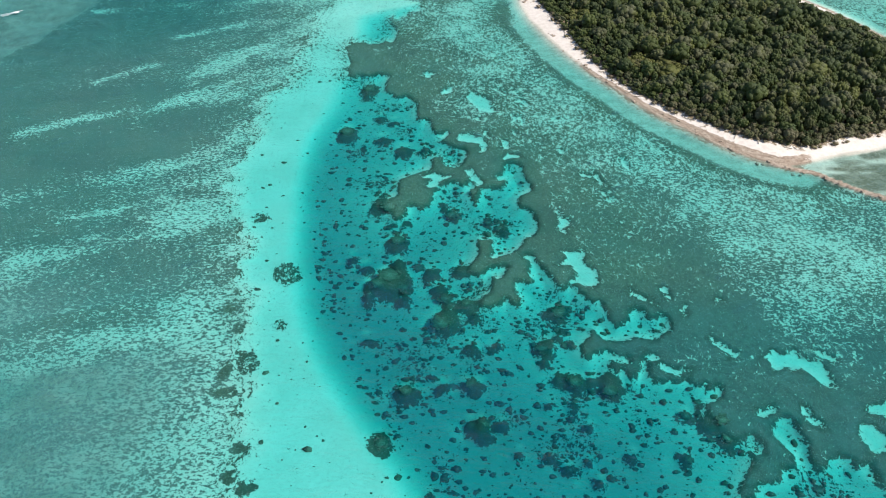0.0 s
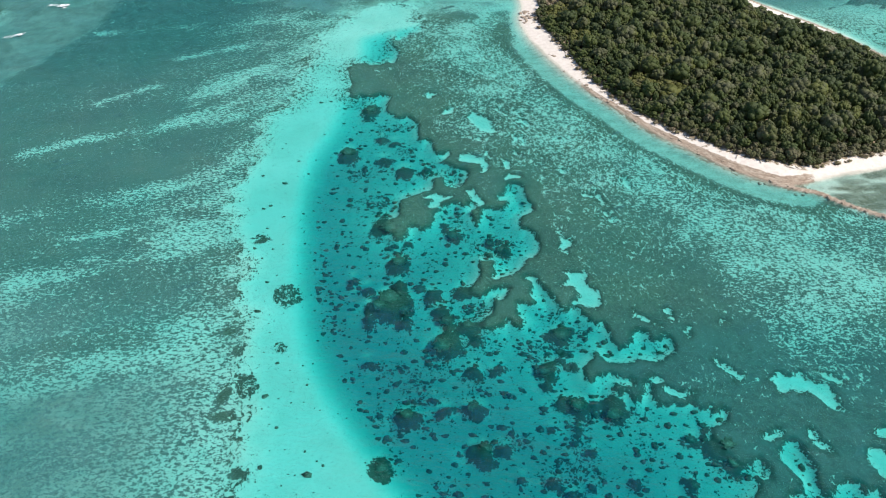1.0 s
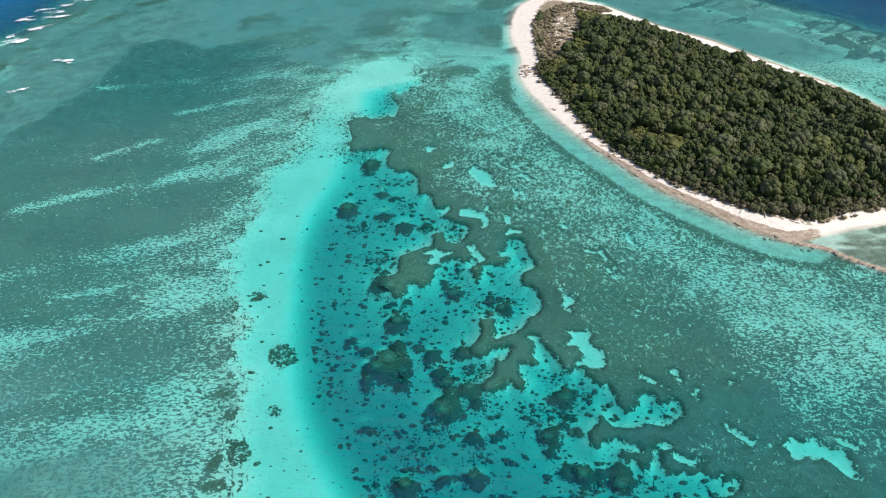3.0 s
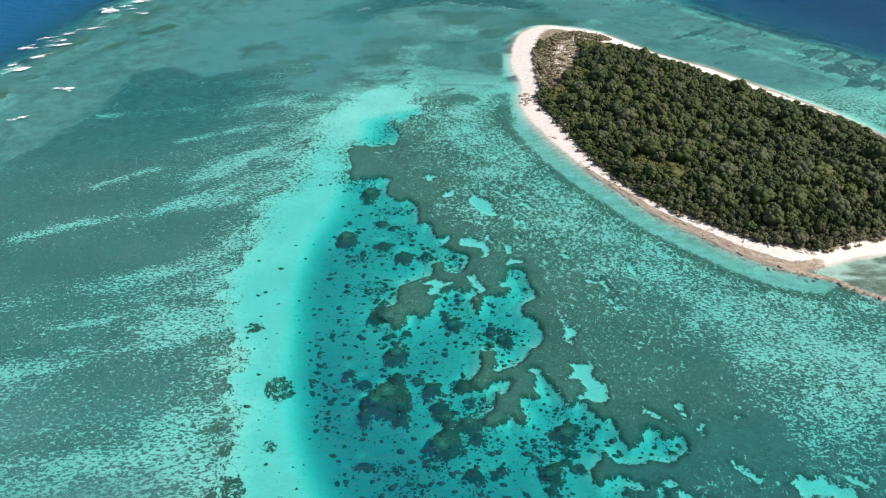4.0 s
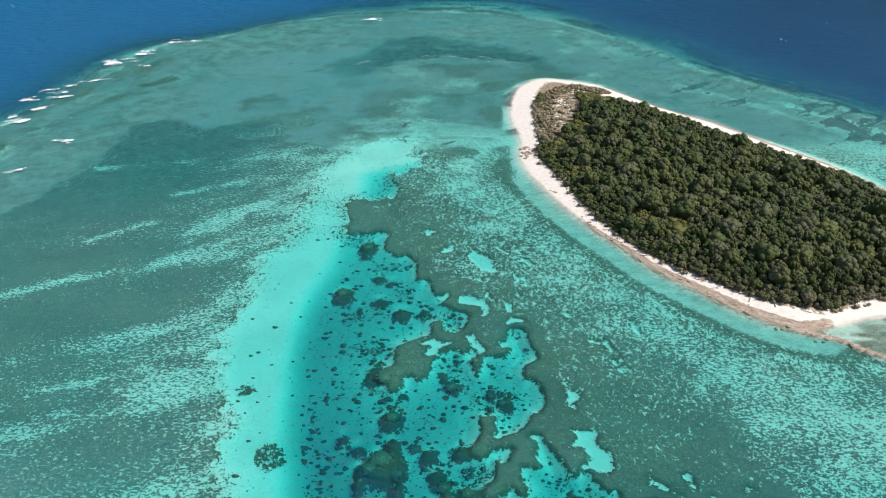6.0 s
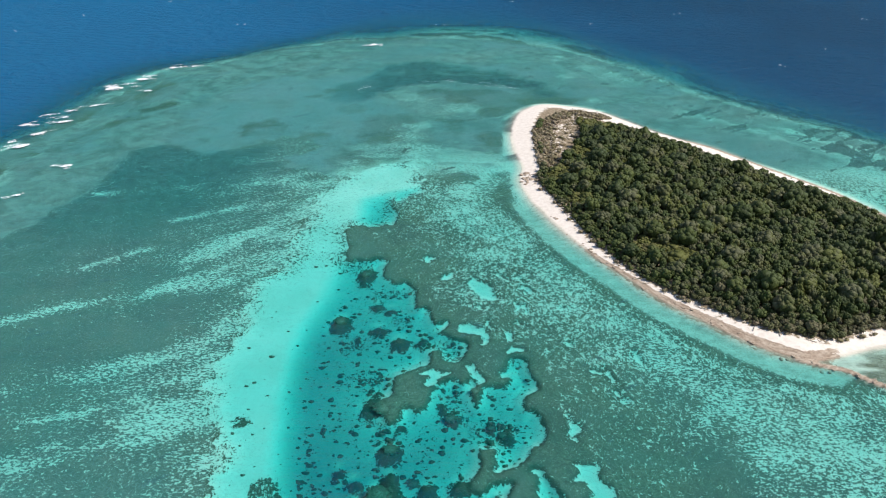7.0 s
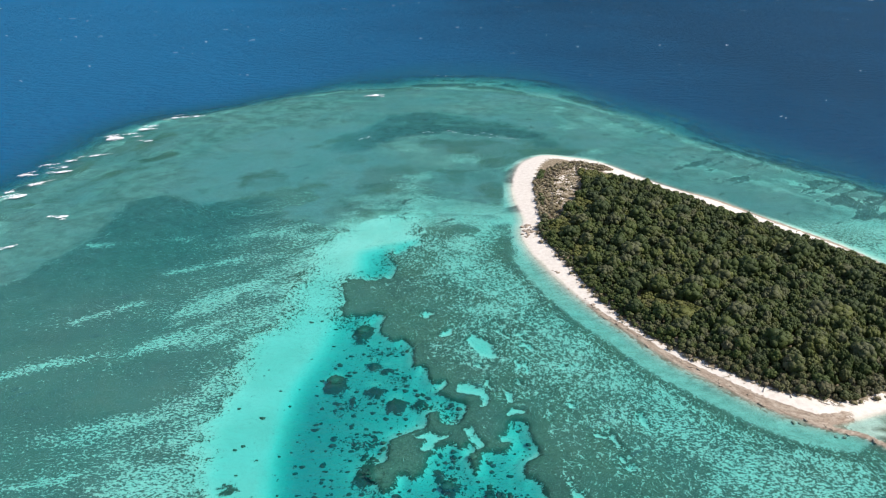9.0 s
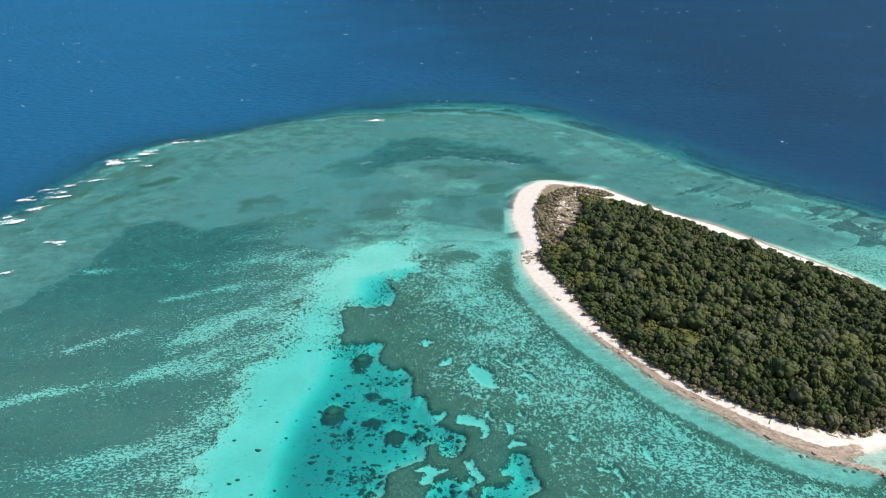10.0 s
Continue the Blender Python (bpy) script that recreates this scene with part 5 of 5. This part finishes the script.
WAVES = [(-264, 438, 8, 7, 40), (-279, 477, 5, 6, 35), (-263, 492, 5, 5, 30), (-259, 483, 7, 7, 35), (-254, 517, 8, 4, 30), (-253, 562, 9, 12, 25), (-245, 588, 9, 11, 20), (-233, 622, 6, 11, 20),
         (-231, 555, 5, 5, 25), (-73, 709, 7, 11, 5), (-219, 408, 6, 5, 25), (-262, 461, 7, 4, 40), (-262, 568, 4, 5, 30), (-276, 498, 5, 4, 30), (-264, 507, 4, 4, 30), (-229, 365, 4, 3, 40), (-214, 628, 5, 5, 20), (-272, 446, 4, 4, 40)]
for k, w in enumerate(WAVES):
    breaker(w[0], w[1], w[2] * 1.55, w[3] * 0.95, w[4], k)

rng = np.random.default_rng(33)
caps = []
for k in range(150):
    x, y = rng.uniform(-900, 900), rng.uniform(560, 2100)
    if y < 640 + 0.0 * x and abs(x) < 330 or far_from(np.array([x]), np.array([y]), CREST_LINE, True)[0] > -45:
        continue
    for j in range(rng.integers(1, 4)):
        s = rng.uniform(0.2, 0.6) * (0.6 + y / 1500)
        c = lumpy(BALL1[0], 2.0, 0.7, k * 3 + j) * (s * rng.uniform(1.2, 3.0), s, 0.2)
        caps.append((c + (x + rng.normal(0, 3), y + rng.normal(0, 3), 0.02), BALL1[1]))
for line in [[(-69, 563), (-66, 569), (-61, 572)], [(-22, 585), (-10, 587), (0, 593), (3, 586), (19, 580), (36, 574), (53, 569)], [(24, 586), (40, 577), (48, 572)]]:
    path = curve(line, False, 7)
    for k, (x, y) in enumerate(path):
        if rng.uniform() < 0.6:
            c = lumpy(BALL1[0], 2.0, 0.7, 700 + k) * (rng.uniform(0.5, 1.6), rng.uniform(0.15, 0.35), 0.05)
            caps.append((c + (x + rng.normal(0, 0.6), y + rng.normal(0, 1.4), 0.02), BALL1[1]))
co, faces = joined(caps)
tagged(bulk("whitecaps", co, faces, FOAM), "small white foam flecks on the open blue sea", "foam", kind="stuff")


# ---- rocks and driftwood on the beach ----
def rock(x, y, size, seed):
    co, faces = BALL2
    c = lumpy(co, 1.4, 0.45, seed + 40)
    c = np.stack([c[:, 0] * size * 1.5, c[:, 1] * size, np.clip(c[:, 2], -0.3, 0.55) * size * 0.8], -1)
    ob = bulk("rock", c, faces, SLAB, smooth=False)
    base = float(ground_at(np.array([x]), np.array([y]))[0])
    ob.matrix_world = pose(x, y, base, 0, 0, seed * 47 % 360)
    return tagged(ob, "flat weathered brown beach rock lying at the waterline", "rock", "beach rocks")


rng = np.random.default_rng(8)
for k in range(26):
    rock(44 + rng.normal(0, 1.7), 395 + rng.normal(0, 4.0), rng.uniform(0.4, 1.2), k)
line = curve(SPIT)
for k in range(34):
    x, y = line[rng.integers(2, len(line) - 8)]
    rock(x + rng.normal(0, 1.4), y + rng.normal(0, 1.2), rng.uniform(0.2, 0.6), k + 60)
south = curve(SHORE_SOUTH[9:17], False, 12)
for k in range(30):
    x, y = south[rng.integers(0, len(south))]
    rock(x + 2.8 + rng.normal(0, 1.1), y + 2.6 + rng.normal(0, 1.1), rng.uniform(0.25, 0.8), k + 130)


def driftwood(x, y, long, turn, seed):
    r = np.random.default_rng(seed + 77)
    parts = [limb((-long / 2, 0, 0.12), (long * 0.1, 0.1, 0.2), 0.16, 0.13), limb((long * 0.1, 0.1, 0.2), (long / 2, -0.15, 0.3), 0.13, 0.07)]
    for k in range(3):
        a = r.uniform(0.3, 1.2) * (1 if k % 2 else -1)
        s = r.uniform(-0.1, 0.4) * long
        parts.append(limb((s, 0, 0.2), (s + math.cos(a) * 0.25 * long, math.sin(a) * 0.25 * long, 0.5), 0.07, 0.025, 5))
    co, faces = joined(parts)
    ob = bulk("driftwood", co, faces, WOOD)
    ob.matrix_world = pose(x, y, float(ground_at(np.array([x]), np.array([y]))[0]), 0, 0, turn)
    return tagged(ob, "bleached grey driftwood branch lying on the beach sand", "driftwood", "driftwood on the beach")


edge = curve(WOOD_EDGE[3:19], False, 10)
for k in range(44):
    x, y = edge[rng.integers(0, len(edge))]
    driftwood(x - rng.uniform(1.5, 4.5), y - rng.uniform(1.0, 3.5), rng.uniform(2.0, 5.0), rng.uniform(0, 360), k)


def marker_post(x, y):
    """A white post with a small board, standing among the trees."""
    base = float(ground_at(np.array([x]), np.array([y]))[0])
    post = new("marker_post", None)
    post.matrix_world = pose(x, y, base)
    co, faces = limb((0, 0, -0.1), (0, 0, 4.8), 0.12, 0.09, 10)
    bulk("pole", co, faces, FOAM, parent=post)
    bm = bmesh.new()
    bmesh.ops.create_cube(bm, size=1, matrix=Matrix.Translation((0, -0.12, 4.7)) @ Matrix.Diagonal((0.9, 0.10, 0.6, 1)))
    bmesh.ops.bevel(bm, geom=bm.edges[:], offset=0.03, segments=2, affect="EDGES")
    mesh = bpy.data.meshes.new("board")
    bm.to_mesh(mesh)
    bm.free()
    mesh.materials.append(FOAM)
    new("board", mesh).parent = post
    tagged(post, "tall white marker post with a board among the trees", "post")


marker_post(68, 381)
